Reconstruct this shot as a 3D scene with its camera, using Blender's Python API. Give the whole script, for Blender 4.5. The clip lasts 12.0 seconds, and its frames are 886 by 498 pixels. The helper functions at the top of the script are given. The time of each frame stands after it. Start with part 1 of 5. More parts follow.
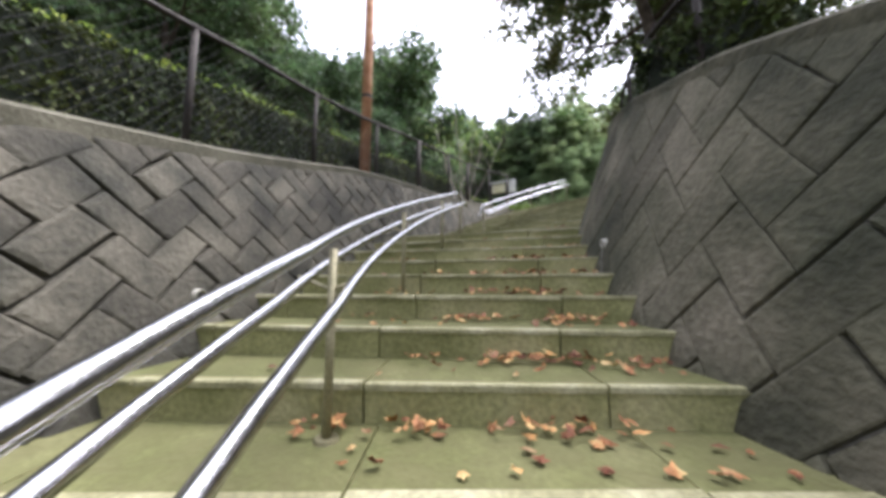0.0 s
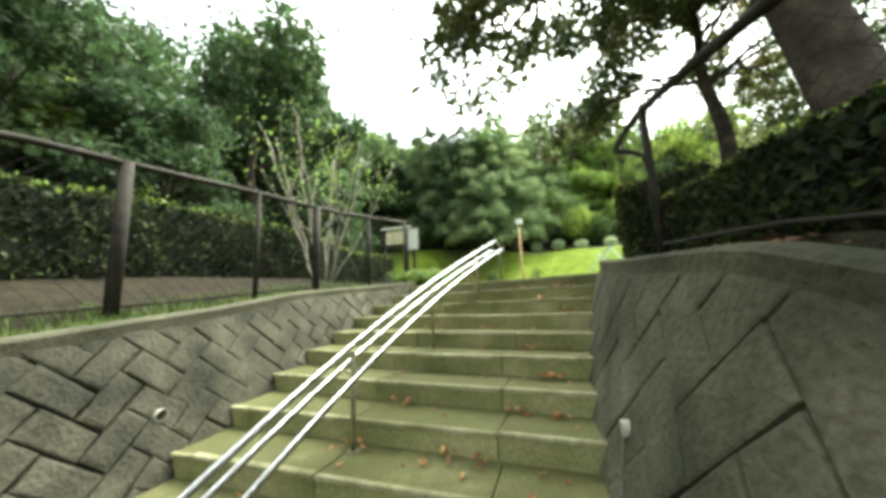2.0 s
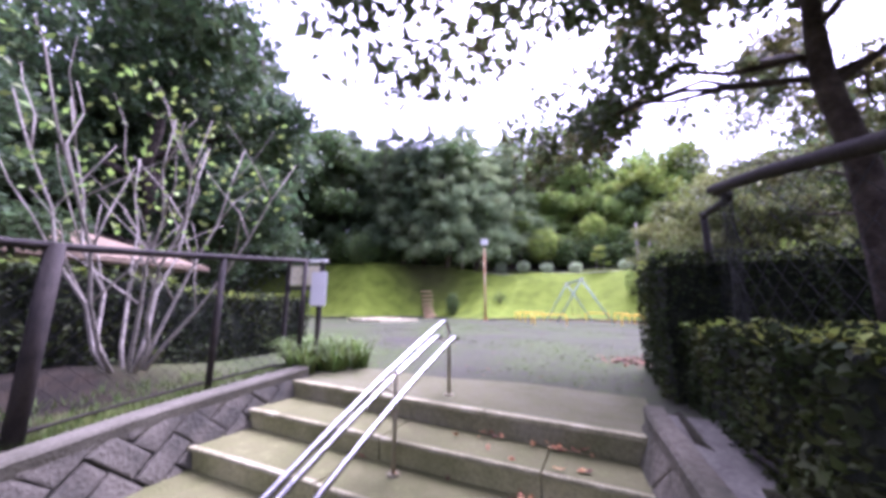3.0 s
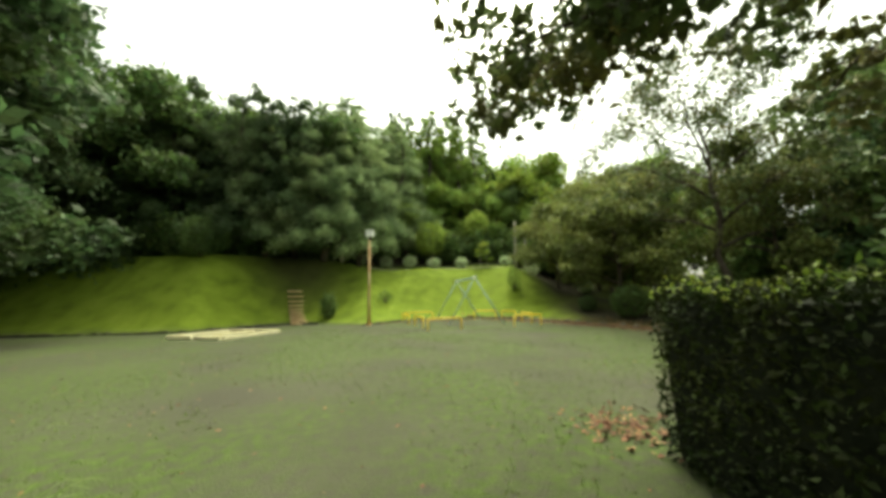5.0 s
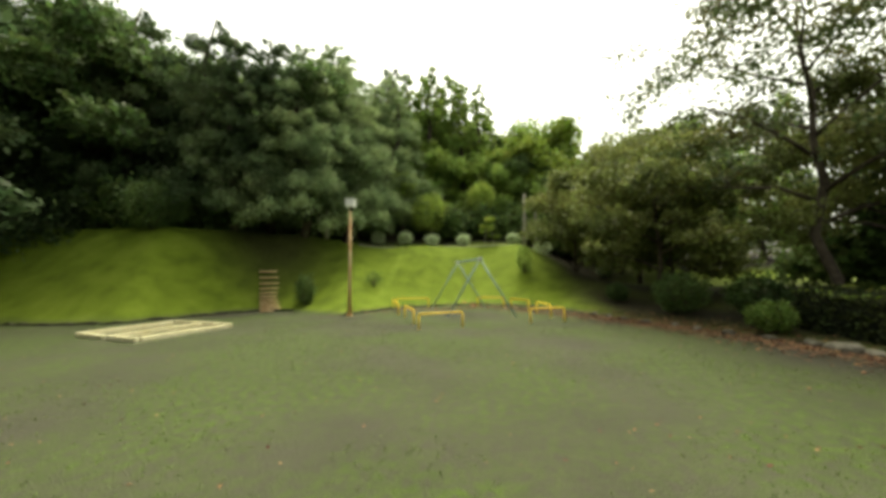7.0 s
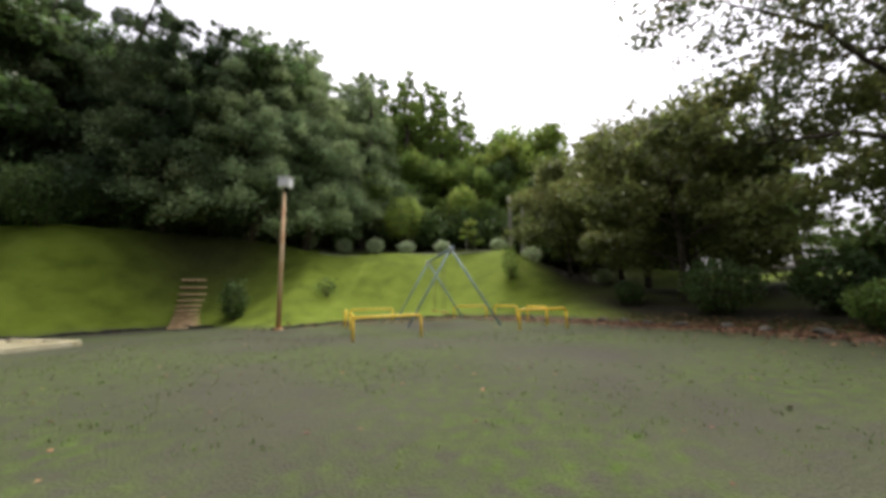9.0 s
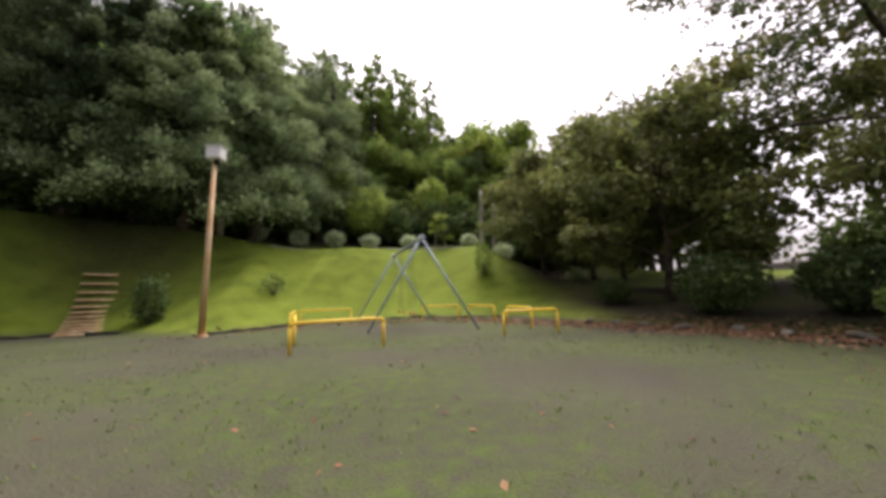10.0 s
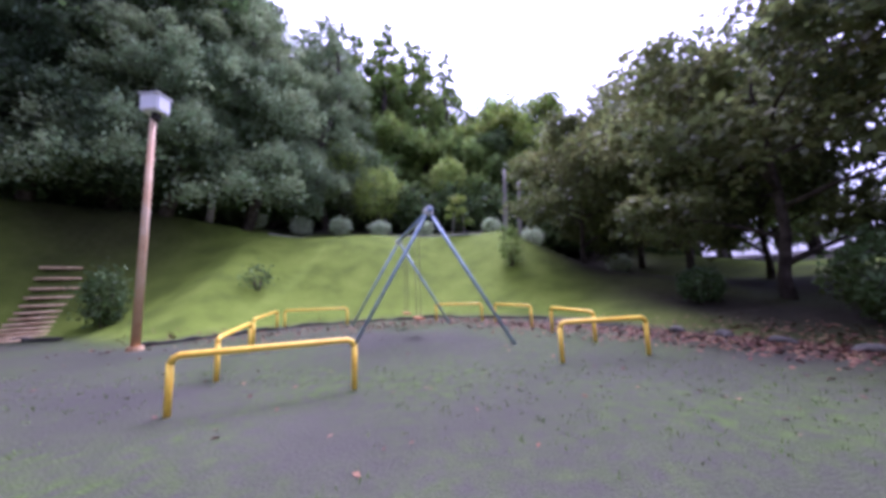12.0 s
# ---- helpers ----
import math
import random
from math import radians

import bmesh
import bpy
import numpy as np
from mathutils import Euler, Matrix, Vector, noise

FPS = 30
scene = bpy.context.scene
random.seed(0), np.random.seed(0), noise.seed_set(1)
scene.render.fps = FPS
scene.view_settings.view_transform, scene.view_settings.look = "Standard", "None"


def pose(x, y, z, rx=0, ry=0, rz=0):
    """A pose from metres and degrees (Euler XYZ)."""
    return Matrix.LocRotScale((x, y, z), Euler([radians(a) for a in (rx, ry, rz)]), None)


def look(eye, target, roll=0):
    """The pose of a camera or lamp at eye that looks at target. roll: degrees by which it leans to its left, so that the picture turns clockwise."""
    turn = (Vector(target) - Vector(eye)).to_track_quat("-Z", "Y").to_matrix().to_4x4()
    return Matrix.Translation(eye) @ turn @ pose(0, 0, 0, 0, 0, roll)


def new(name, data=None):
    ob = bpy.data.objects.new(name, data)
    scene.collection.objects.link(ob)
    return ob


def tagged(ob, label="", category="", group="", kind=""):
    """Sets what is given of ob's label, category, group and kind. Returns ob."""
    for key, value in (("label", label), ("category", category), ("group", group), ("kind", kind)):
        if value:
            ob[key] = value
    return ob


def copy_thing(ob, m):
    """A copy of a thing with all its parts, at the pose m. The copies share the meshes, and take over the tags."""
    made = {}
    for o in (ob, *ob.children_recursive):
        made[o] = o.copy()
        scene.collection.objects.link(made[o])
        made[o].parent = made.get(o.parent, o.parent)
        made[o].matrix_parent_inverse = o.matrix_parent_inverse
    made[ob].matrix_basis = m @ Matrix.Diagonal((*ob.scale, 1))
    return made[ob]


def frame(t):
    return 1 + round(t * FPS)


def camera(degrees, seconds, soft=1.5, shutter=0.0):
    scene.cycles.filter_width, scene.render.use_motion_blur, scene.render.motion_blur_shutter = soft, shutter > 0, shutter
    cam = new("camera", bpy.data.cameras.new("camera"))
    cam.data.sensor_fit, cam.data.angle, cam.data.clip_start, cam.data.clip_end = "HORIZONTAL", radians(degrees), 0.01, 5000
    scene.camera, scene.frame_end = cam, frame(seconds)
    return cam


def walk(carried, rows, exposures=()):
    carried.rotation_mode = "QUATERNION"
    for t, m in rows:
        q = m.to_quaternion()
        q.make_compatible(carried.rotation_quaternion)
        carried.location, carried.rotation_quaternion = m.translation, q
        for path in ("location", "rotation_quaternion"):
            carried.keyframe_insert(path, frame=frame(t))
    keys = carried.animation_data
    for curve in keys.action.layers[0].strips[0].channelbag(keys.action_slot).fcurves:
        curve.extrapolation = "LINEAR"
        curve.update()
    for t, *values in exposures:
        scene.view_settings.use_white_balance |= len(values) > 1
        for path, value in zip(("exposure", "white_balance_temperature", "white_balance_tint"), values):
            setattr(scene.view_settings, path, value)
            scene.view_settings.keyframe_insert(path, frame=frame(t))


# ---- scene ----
import functools

cam = camera(108.7, 12.0, soft=3.9)
# seconds, eye, target, roll
PATH = [
    (0, (4.221, -8.492, -2.318), (-3.094, -1.761, -1.224), 0.03),
    (0.5, (3.583, -7.775, -1.888), (-2.832, -0.170, -0.881), -0.84),
    (0.8, (3.071, -7.166, -1.623), (-2.751, 0.865, -0.357), -1.55),
    (1, (2.829, -6.681, -1.384), (-2.518, 1.658, -0.012), -1.03),
    (1.1, (2.751, -6.412, -1.251), (-2.538, 1.991, -0.058), -2.04),
    (1.2, (2.666, -6.176, -1.160), (-2.575, 2.241, 0.138), -2.28),
    (1.3, (2.606, -5.980, -1.041), (-2.623, 2.482, -0.010), -3.24),
    (1.5, (2.457, -5.608, -0.829), (-3.041, 2.632, 0.542), -1.79),
    (2, (2.175, -4.647, -0.241), (-3.316, 3.562, 1.325), -2.74),
    (2.2, (1.999, -4.097, -0.014), (-3.065, 4.350, 1.720), -2.12),
    (2.4, (1.807, -3.583, 0.255), (-2.991, 4.992, 2.115), -1.80),
    (2.5, (1.762, -3.369, 0.366), (-3.017, 5.214, 2.233), -2.54),
    (3, (1.398, -2.523, 0.821), (-3.129, 6.216, 2.592), 0.26),
    (3.3, (1.196, -2.006, 0.935), (-2.761, 6.971, 2.875), 0.96),
    (3.5, (1.107, -1.673, 1.022), (-2.551, 7.444, 2.893), 1.83),
    (3.7, (1.079, -1.436, 1.062), (-2.016, 7.860, 3.064), 3.19),
    (5.3, (0.222, 0.163, 1.336), (-0.642, 10.042, 2.625), -1.63),
    (5.5, (0.199, 0.420, 1.365), (-0.629, 10.318, 2.519), -1.11),
    (6, (0.183, 1.245, 1.444), (-0.741, 11.148, 2.486), -0.85),
    (6.5, (0.114, 2.040, 1.571), (-0.917, 11.946, 2.475), -0.74),
    (7, (0.158, 2.964, 1.672), (-0.955, 12.872, 2.445), -0.96),
    (7.2, (0.194, 3.295, 1.665), (-0.996, 13.196, 2.401), -0.62),
    (8.8, (0.688, 5.806, 0.812), (-0.548, 15.606, 2.368), -1.14),
    (9, (0.647, 6.176, 0.790), (-0.084, 16.030, 2.327), -1.90),
    (9.5, (0.513, 6.954, 0.778), (0.670, 16.836, 2.301), -1.69),
    (10, (0.463, 7.634, 0.790), (0.795, 17.519, 2.262), -1.88),
    (10.5, (0.470, 8.286, 0.820), (0.819, 18.171, 2.289), -1.98),
    (11, (0.547, 8.880, 0.872), (0.809, 18.782, 2.250), -2.37),
    (11.5, (0.553, 9.496, 0.890), (0.625, 19.405, 2.230), -2.65),
    (12, (0.579, 10.037, 0.923), (0.282, 19.959, 2.130), -2.09),
]
walk(cam, [(t, look(eye, target, roll)) for t, eye, target, roll in PATH], exposures=[
    (0.0, 2.13, 5900, 20), (0.5, 2.55, 5600, 24), (0.8, 2.50, 6500, 14), (1.0, 2.45, 6100, 22), (1.5, 2.55, 6300, 10), (2.0, 2.55, 6600, -4), (2.5, 2.30, 7500, -2), (3.0, 2.36, 5200, 58), (3.5, 2.04, 6000, 36),
    (5.5, 1.42, 7700, -12), (6.5, 1.17, 6800, 4), (7.0, 1.27, 7700, -4), (9.0, 1.01, 6400, 18), (9.5, 1.10, 7400, -4), (10.5, 1.20, 5700, 54), (11.0, 1.28, 5500, 44), (12.0, 1.50, 5000, 58)])

# ---- light ----
world = bpy.data.worlds.new("world")
scene.world = world
world.use_nodes = True
wn, wl = world.node_tree.nodes, world.node_tree.links
sky = wn.new("ShaderNodeTexSky")
sky.sky_type, sky.sun_disc = "NISHITA", False
sky.sun_elevation, sky.sun_rotation = radians(65), radians(11)
sky.air_density, sky.dust_density, sky.ozone_density = 1.0, 6.0, 1.0
haze = wn.new("ShaderNodeHueSaturation")
haze.inputs["Saturation"].default_value = 0.22
wl.new(sky.outputs[0], haze.inputs["Color"])
wl.new(haze.outputs[0], wn["Background"].inputs[0])
wn["Background"].inputs[1].default_value = 0.15
sun = new("sun", bpy.data.lights.new("sun", "SUN"))
sun.data.energy, sun.data.angle, sun.data.color = 1.4, radians(36), (1.0, 0.95, 0.86)
sun.matrix_world = look((4, 20, 44), (0, 0, 0))

# ---- materials ----


def surface(name, tones, scale=3.0, rough=0.85, bump=0.3, grain=60.0, metal=0.0, vary=0.0, island=0.0, through_light=0.0):
    """Three tones mixed by a broad and a fine noise in world space, with relief of the same grain."""
    m = bpy.data.materials.new(name)
    m.use_nodes = True
    n, l = m.node_tree.nodes, m.node_tree.links
    b = n["Principled BSDF"]
    b.inputs["Roughness"].default_value, b.inputs["Metallic"].default_value = rough, metal
    b.inputs["Specular IOR Level"].default_value = 0.3
    geo = n.new("ShaderNodeNewGeometry")
    broad, fine = n.new("ShaderNodeTexNoise"), n.new("ShaderNodeTexNoise")
    broad.inputs["Scale"].default_value, broad.inputs["Detail"].default_value = scale, 5.0
    fine.inputs["Scale"].default_value, fine.inputs["Detail"].default_value = grain, 3.0
    for t in (broad, fine):
        l.new(geo.outputs["Position"], t.inputs["Vector"])
    ramp = n.new("ShaderNodeValToRGB")
    e = ramp.color_ramp.elements
    e[0].position, e[1].position = 0.32, 0.68
    e[0].color, e[1].color = (*tones[0], 1), (*tones[-1], 1)
    if len(tones) > 2:
        e.new(0.5).color = (*tones[1], 1)
    l.new(broad.outputs["Fac"], ramp.inputs[0])
    mix = n.new("ShaderNodeMix")
    mix.data_type, mix.blend_type = "RGBA", "OVERLAY"
    mix.inputs["Factor"].default_value = 0.55
    l.new(ramp.outputs[0], mix.inputs[6])
    l.new(fine.outputs["Fac"], mix.inputs[7])
    last = mix.outputs[2]
    if vary or island:
        hue = n.new("ShaderNodeHueSaturation")
        rng = n.new("ShaderNodeMapRange")
        k = max(vary, island)
        rng.inputs["To Min"].default_value, rng.inputs["To Max"].default_value = 1 - k, 1 + k
        if island:
            l.new(geo.outputs["Random Per Island"], rng.inputs["Value"])
        else:
            l.new(n.new("ShaderNodeObjectInfo").outputs["Random"], rng.inputs["Value"])
        l.new(rng.outputs[0], hue.inputs["Value"])
        if island:
            shift = n.new("ShaderNodeMapRange")
            shift.inputs["To Min"].default_value, shift.inputs["To Max"].default_value = 0.475, 0.515
            l.new(geo.outputs["Random Per Island"], shift.inputs["Value"])
            l.new(shift.outputs[0], hue.inputs["Hue"])
        l.new(last, hue.inputs["Color"])
        last = hue.outputs[0]
    l.new(last, b.inputs["Base Color"])
    if bump:
        bm_ = n.new("ShaderNodeBump")
        bm_.inputs["Strength"].default_value, bm_.inputs["Distance"].default_value = bump, 0.02
        l.new(fine.outputs["Fac"], bm_.inputs["Height"])
        l.new(bm_.outputs[0], b.inputs["Normal"])
    if through_light:
        tr = n.new("ShaderNodeBsdfTranslucent")
        l.new(last, tr.inputs["Color"])
        ms = n.new("ShaderNodeMixShader")
        ms.inputs[0].default_value = through_light
        l.new(b.outputs[0], ms.inputs[1])
        l.new(tr.outputs[0], ms.inputs[2])
        l.new(ms.outputs[0], n["Material Output"].inputs["Surface"])
    return m


CONCRETE = surface("mossy_concrete", [(0.150, 0.153, 0.058), (0.225, 0.222, 0.094), (0.315, 0.295, 0.148)], 2.2, 0.9, 0.35, 45, vary=0.12)
SLAB = surface("mossy_slab", [(0.105, 0.112, 0.042), (0.155, 0.150, 0.072), (0.20, 0.188, 0.115)], 1.8, 0.95, 0.4, 45)
NOSING = surface("worn_concrete", [(0.160, 0.155, 0.075), (0.260, 0.250, 0.135), (0.360, 0.345, 0.215)], 5, 0.85, 0.3, 60)
STONE = surface("wall_stone", [(0.034, 0.034, 0.025), (0.066, 0.062, 0.045), (0.108, 0.099, 0.073)], 3.5, 0.92, 0.6, 38, vary=0.28)
STONE_MOSS = surface("mossy_wall_stone", [(0.038, 0.040, 0.024), (0.085, 0.081, 0.052), (0.150, 0.134, 0.095)], 1.7, 0.95, 0.7, 30, vary=0.22)
MORTAR = surface("dark_joint", [(0.025, 0.024, 0.016), (0.06, 0.055, 0.04)], 6, 0.95, 0.5, 50)
COPING = surface("coping_concrete", [(0.070, 0.067, 0.043), (0.131, 0.123, 0.086)], 3, 0.9, 0.4, 50)
STEEL = surface("stainless_steel", [(0.446, 0.446, 0.446), (0.540, 0.540, 0.540)], 8, 0.22, 0.03, 90, metal=1.0)
POST_STEEL = surface("dull_steel", [(0.200, 0.185, 0.105), (0.310, 0.285, 0.180)], 9, 0.5, 0.1, 80, metal=0.4)
DARK_IRON = surface("dark_painted_iron", [(0.016, 0.013, 0.010), (0.036, 0.029, 0.022)], 8, 0.8, 0.15, 70)
WIRE = surface("fence_wire", [(0.010, 0.010, 0.009), (0.021, 0.021, 0.017)], 10, 0.6, 0.0, 70)
BARK = surface("bark", [(0.035, 0.027, 0.02), (0.07, 0.055, 0.042), (0.11, 0.09, 0.07)], 5, 0.95, 0.9, 26)
PALE_BARK = surface("pale_bark", [(0.22, 0.20, 0.16), (0.36, 0.33, 0.27)], 6, 0.9, 0.5, 40)
POLE_WOOD = surface("tarred_timber", [(0.19, 0.085, 0.035), (0.30, 0.15, 0.07), (0.36, 0.20, 0.11)], 3, 0.85, 0.4, 30)
LEAF_DARK = surface("dark_leaf", [(0.050, 0.088, 0.030), (0.088, 0.145, 0.044), (0.140, 0.205, 0.060)], 0.5, 0.6, 0, 20, island=0.45, through_light=0.42)
LEAF_CONIFER = surface("conifer_leaf", [(0.040, 0.070, 0.030), (0.072, 0.112, 0.046), (0.120, 0.165, 0.068)], 0.4, 0.65, 0, 20, island=0.4, through_light=0.38)
LEAF_MID = surface("mid_leaf", [(0.112, 0.190, 0.042), (0.205, 0.306, 0.067), (0.313, 0.406, 0.091)], 0.45, 0.6, 0, 20, island=0.45, through_light=0.42)
LEAF_BRIGHT = surface("bright_leaf", [(0.145, 0.220, 0.035), (0.222, 0.310, 0.050), (0.341, 0.383, 0.078)], 0.6, 0.6, 0, 20, island=0.4, through_light=0.32)
# Lime leaf, lifted in tone to paint the light on the round crowns.
LEAF_LIME = surface("lit_lime_leaf", [(0.240, 0.340, 0.060), (0.360, 0.470, 0.100), (0.460, 0.550, 0.150)], 0.9, 0.6, 0, 20, island=0.3, through_light=0.42)
LEAF_MAPLE = surface("maple_leaf", [(0.088, 0.112, 0.034), (0.150, 0.180, 0.052), (0.220, 0.240, 0.074)], 0.45, 0.6, 0, 20, island=0.45, through_light=0.4)
LEAF_PALE = surface("pale_shrub_leaf", [(0.400, 0.500, 0.280), (0.560, 0.640, 0.420)], 1.5, 0.6, 0, 20, island=0.35, through_light=0.3)
# Dark-leaf tone cut down to paint shade on the trees behind the hedge.
LEAF_SHADED = surface("shaded_leaf", [(0.034, 0.062, 0.027), (0.060, 0.102, 0.040), (0.096, 0.144, 0.052)], 0.5, 0.6, 0, 20, island=0.45, through_light=0.42)
LEAF_CEDAR = surface("cedar_leaf", [(0.150, 0.225, 0.106), (0.240, 0.325, 0.152), (0.335, 0.415, 0.196)], 0.4, 0.65, 0, 20, island=0.4, through_light=0.4)
LEAF_CHERRY = surface("cherry_leaf", [(0.054, 0.085, 0.032), (0.100, 0.131, 0.047), (0.180, 0.160, 0.054)], 0.9, 0.55, 0, 20, island=0.5, through_light=0.25)
LEAF_HEDGE = surface("hedge_leaf", [(0.017, 0.029, 0.009), (0.034, 0.050, 0.013), (0.066, 0.082, 0.020)], 1.3, 0.8, 0, 20, island=0.5, through_light=0.15)
LEAF_BLADE = surface("strap_leaf", [(0.068, 0.117, 0.025), (0.127, 0.185, 0.039)], 2, 0.5, 0, 20, island=0.4, through_light=0.3)
FALLEN = surface("fallen_leaf", [(0.120, 0.052, 0.026), (0.290, 0.135, 0.052), (0.420, 0.310, 0.140)], 14, 0.75, 0, 40, island=0.6)
PALE_JOINT = surface("pale_joint", [(0.075, 0.072, 0.055), (0.19, 0.18, 0.145)], 3, 0.95, 0.5, 50)
LIME = surface("lime_streak", [(0.100, 0.098, 0.080), (0.155, 0.150, 0.125)], 9, 0.9, 0.2, 50)
LITTER = surface("dry_litter", [(0.105, 0.048, 0.028), (0.170, 0.085, 0.045), (0.200, 0.140, 0.070)], 6, 0.85, 0, 40, island=0.5)
# Near-black for hedge cores and pipe mouths, in place of the shade inside.
CORE = surface("shade_black", [(0.008, 0.012, 0.006), (0.018, 0.022, 0.011)], 5, 1.0, 0.8, 15)
COPING_PALE = surface("pale_concrete", [(0.34, 0.33, 0.27), (0.50, 0.48, 0.42)], 4, 0.9, 0.3, 50)
YELLOW = surface("yellow_paint", [(0.78, 0.47, 0.03), (0.88, 0.62, 0.06)], 9, 0.45, 0.1, 60)
BLUE_GREY = surface("blue_grey_paint", [(0.200, 0.290, 0.360), (0.340, 0.450, 0.530)], 7, 0.45, 0.1, 60)
SEAT = surface("orange_seat", [(0.30, 0.11, 0.03), (0.42, 0.19, 0.06)], 7, 0.6, 0.1, 50)
LAMP_POLE = surface("rusty_cream_paint", [(0.440, 0.235, 0.095), (0.600, 0.410, 0.220), (0.680, 0.560, 0.380)], 1.2, 0.6, 0.2, 50)
WHITE = surface("white_panel", [(0.72, 0.72, 0.70), (0.82, 0.82, 0.80)], 4, 0.5, 0.05, 60)
SAND_CURB = surface("sandbox_curb", [(0.58, 0.53, 0.32), (0.74, 0.70, 0.50)], 5, 0.8, 0.2, 50)
EARTH = surface("packed_earth", [(0.09, 0.044, 0.020), (0.17, 0.086, 0.040)], 5, 0.95, 0.5, 60)
SAND = surface("sand", [(0.10, 0.10, 0.05), (0.19, 0.165, 0.09)], 2.5, 0.95, 0.5, 80)
LOG = surface("log_step", [(0.506, 0.338, 0.169), (0.760, 0.557, 0.321)], 6, 0.85, 0.4, 50)
ROOF = surface("ochre_roof", [(0.170, 0.125, 0.080), (0.240, 0.180, 0.115)], 3, 0.8, 0.3, 30)
PLASTER = surface("grey_plaster", [(0.25, 0.24, 0.21), (0.34, 0.33, 0.29)], 2, 0.9, 0.2, 40)
ROCK = surface("border_rock", [(0.050, 0.047, 0.036), (0.100, 0.092, 0.072), (0.160, 0.148, 0.120)], 4, 0.9, 0.7, 25, vary=0.2)


def mossy_shaded_top(m, moss, amount):
    """Adds patchy moss and dirt where a surface lies flat; also paints shade there."""
    n, l = m.node_tree.nodes, m.node_tree.links
    b = n["Principled BSDF"]
    old = b.inputs["Base Color"].links[0].from_socket
    geo, sep = n.new("ShaderNodeNewGeometry"), n.new("ShaderNodeSeparateXYZ")
    l.new(geo.outputs["Normal"], sep.inputs[0])
    patch = n.new("ShaderNodeTexNoise")
    patch.inputs["Scale"].default_value, patch.inputs["Detail"].default_value = 7.0, 6.0
    l.new(geo.outputs["Position"], patch.inputs["Vector"])
    share = n.new("ShaderNodeMapRange")
    share.inputs["From Min"].default_value, share.inputs["From Max"].default_value = 0.25, 0.6
    share.inputs["To Min"].default_value, share.inputs["To Max"].default_value = amount * 0.55, amount
    l.new(patch.outputs["Fac"], share.inputs["Value"])
    up = n.new("ShaderNodeMath")
    up.operation, up.use_clamp = "MULTIPLY", True
    l.new(sep.outputs["Z"], up.inputs[0])
    l.new(share.outputs[0], up.inputs[1])
    tone = n.new("ShaderNodeValToRGB")
    e = tone.color_ramp.elements
    e[0].position, e[0].color = 0.35, (*moss[0], 1)
    e[1].position, e[1].color = 0.65, (*moss[1], 1)
    l.new(patch.outputs["Fac"], tone.inputs[0])
    mix = n.new("ShaderNodeMix")
    mix.data_type = "RGBA"
    l.new(up.outputs[0], mix.inputs["Factor"])
    l.new(old, mix.inputs[6])
    l.new(tone.outputs[0], mix.inputs[7])
    l.new(mix.outputs[2], b.inputs["Base Color"])


mossy_shaded_top(CONCRETE, [(0.052, 0.060, 0.014), (0.104, 0.102, 0.040)], 0.9)
mossy_shaded_top(SLAB, [(0.050, 0.056, 0.016), (0.090, 0.088, 0.044)], 0.8)


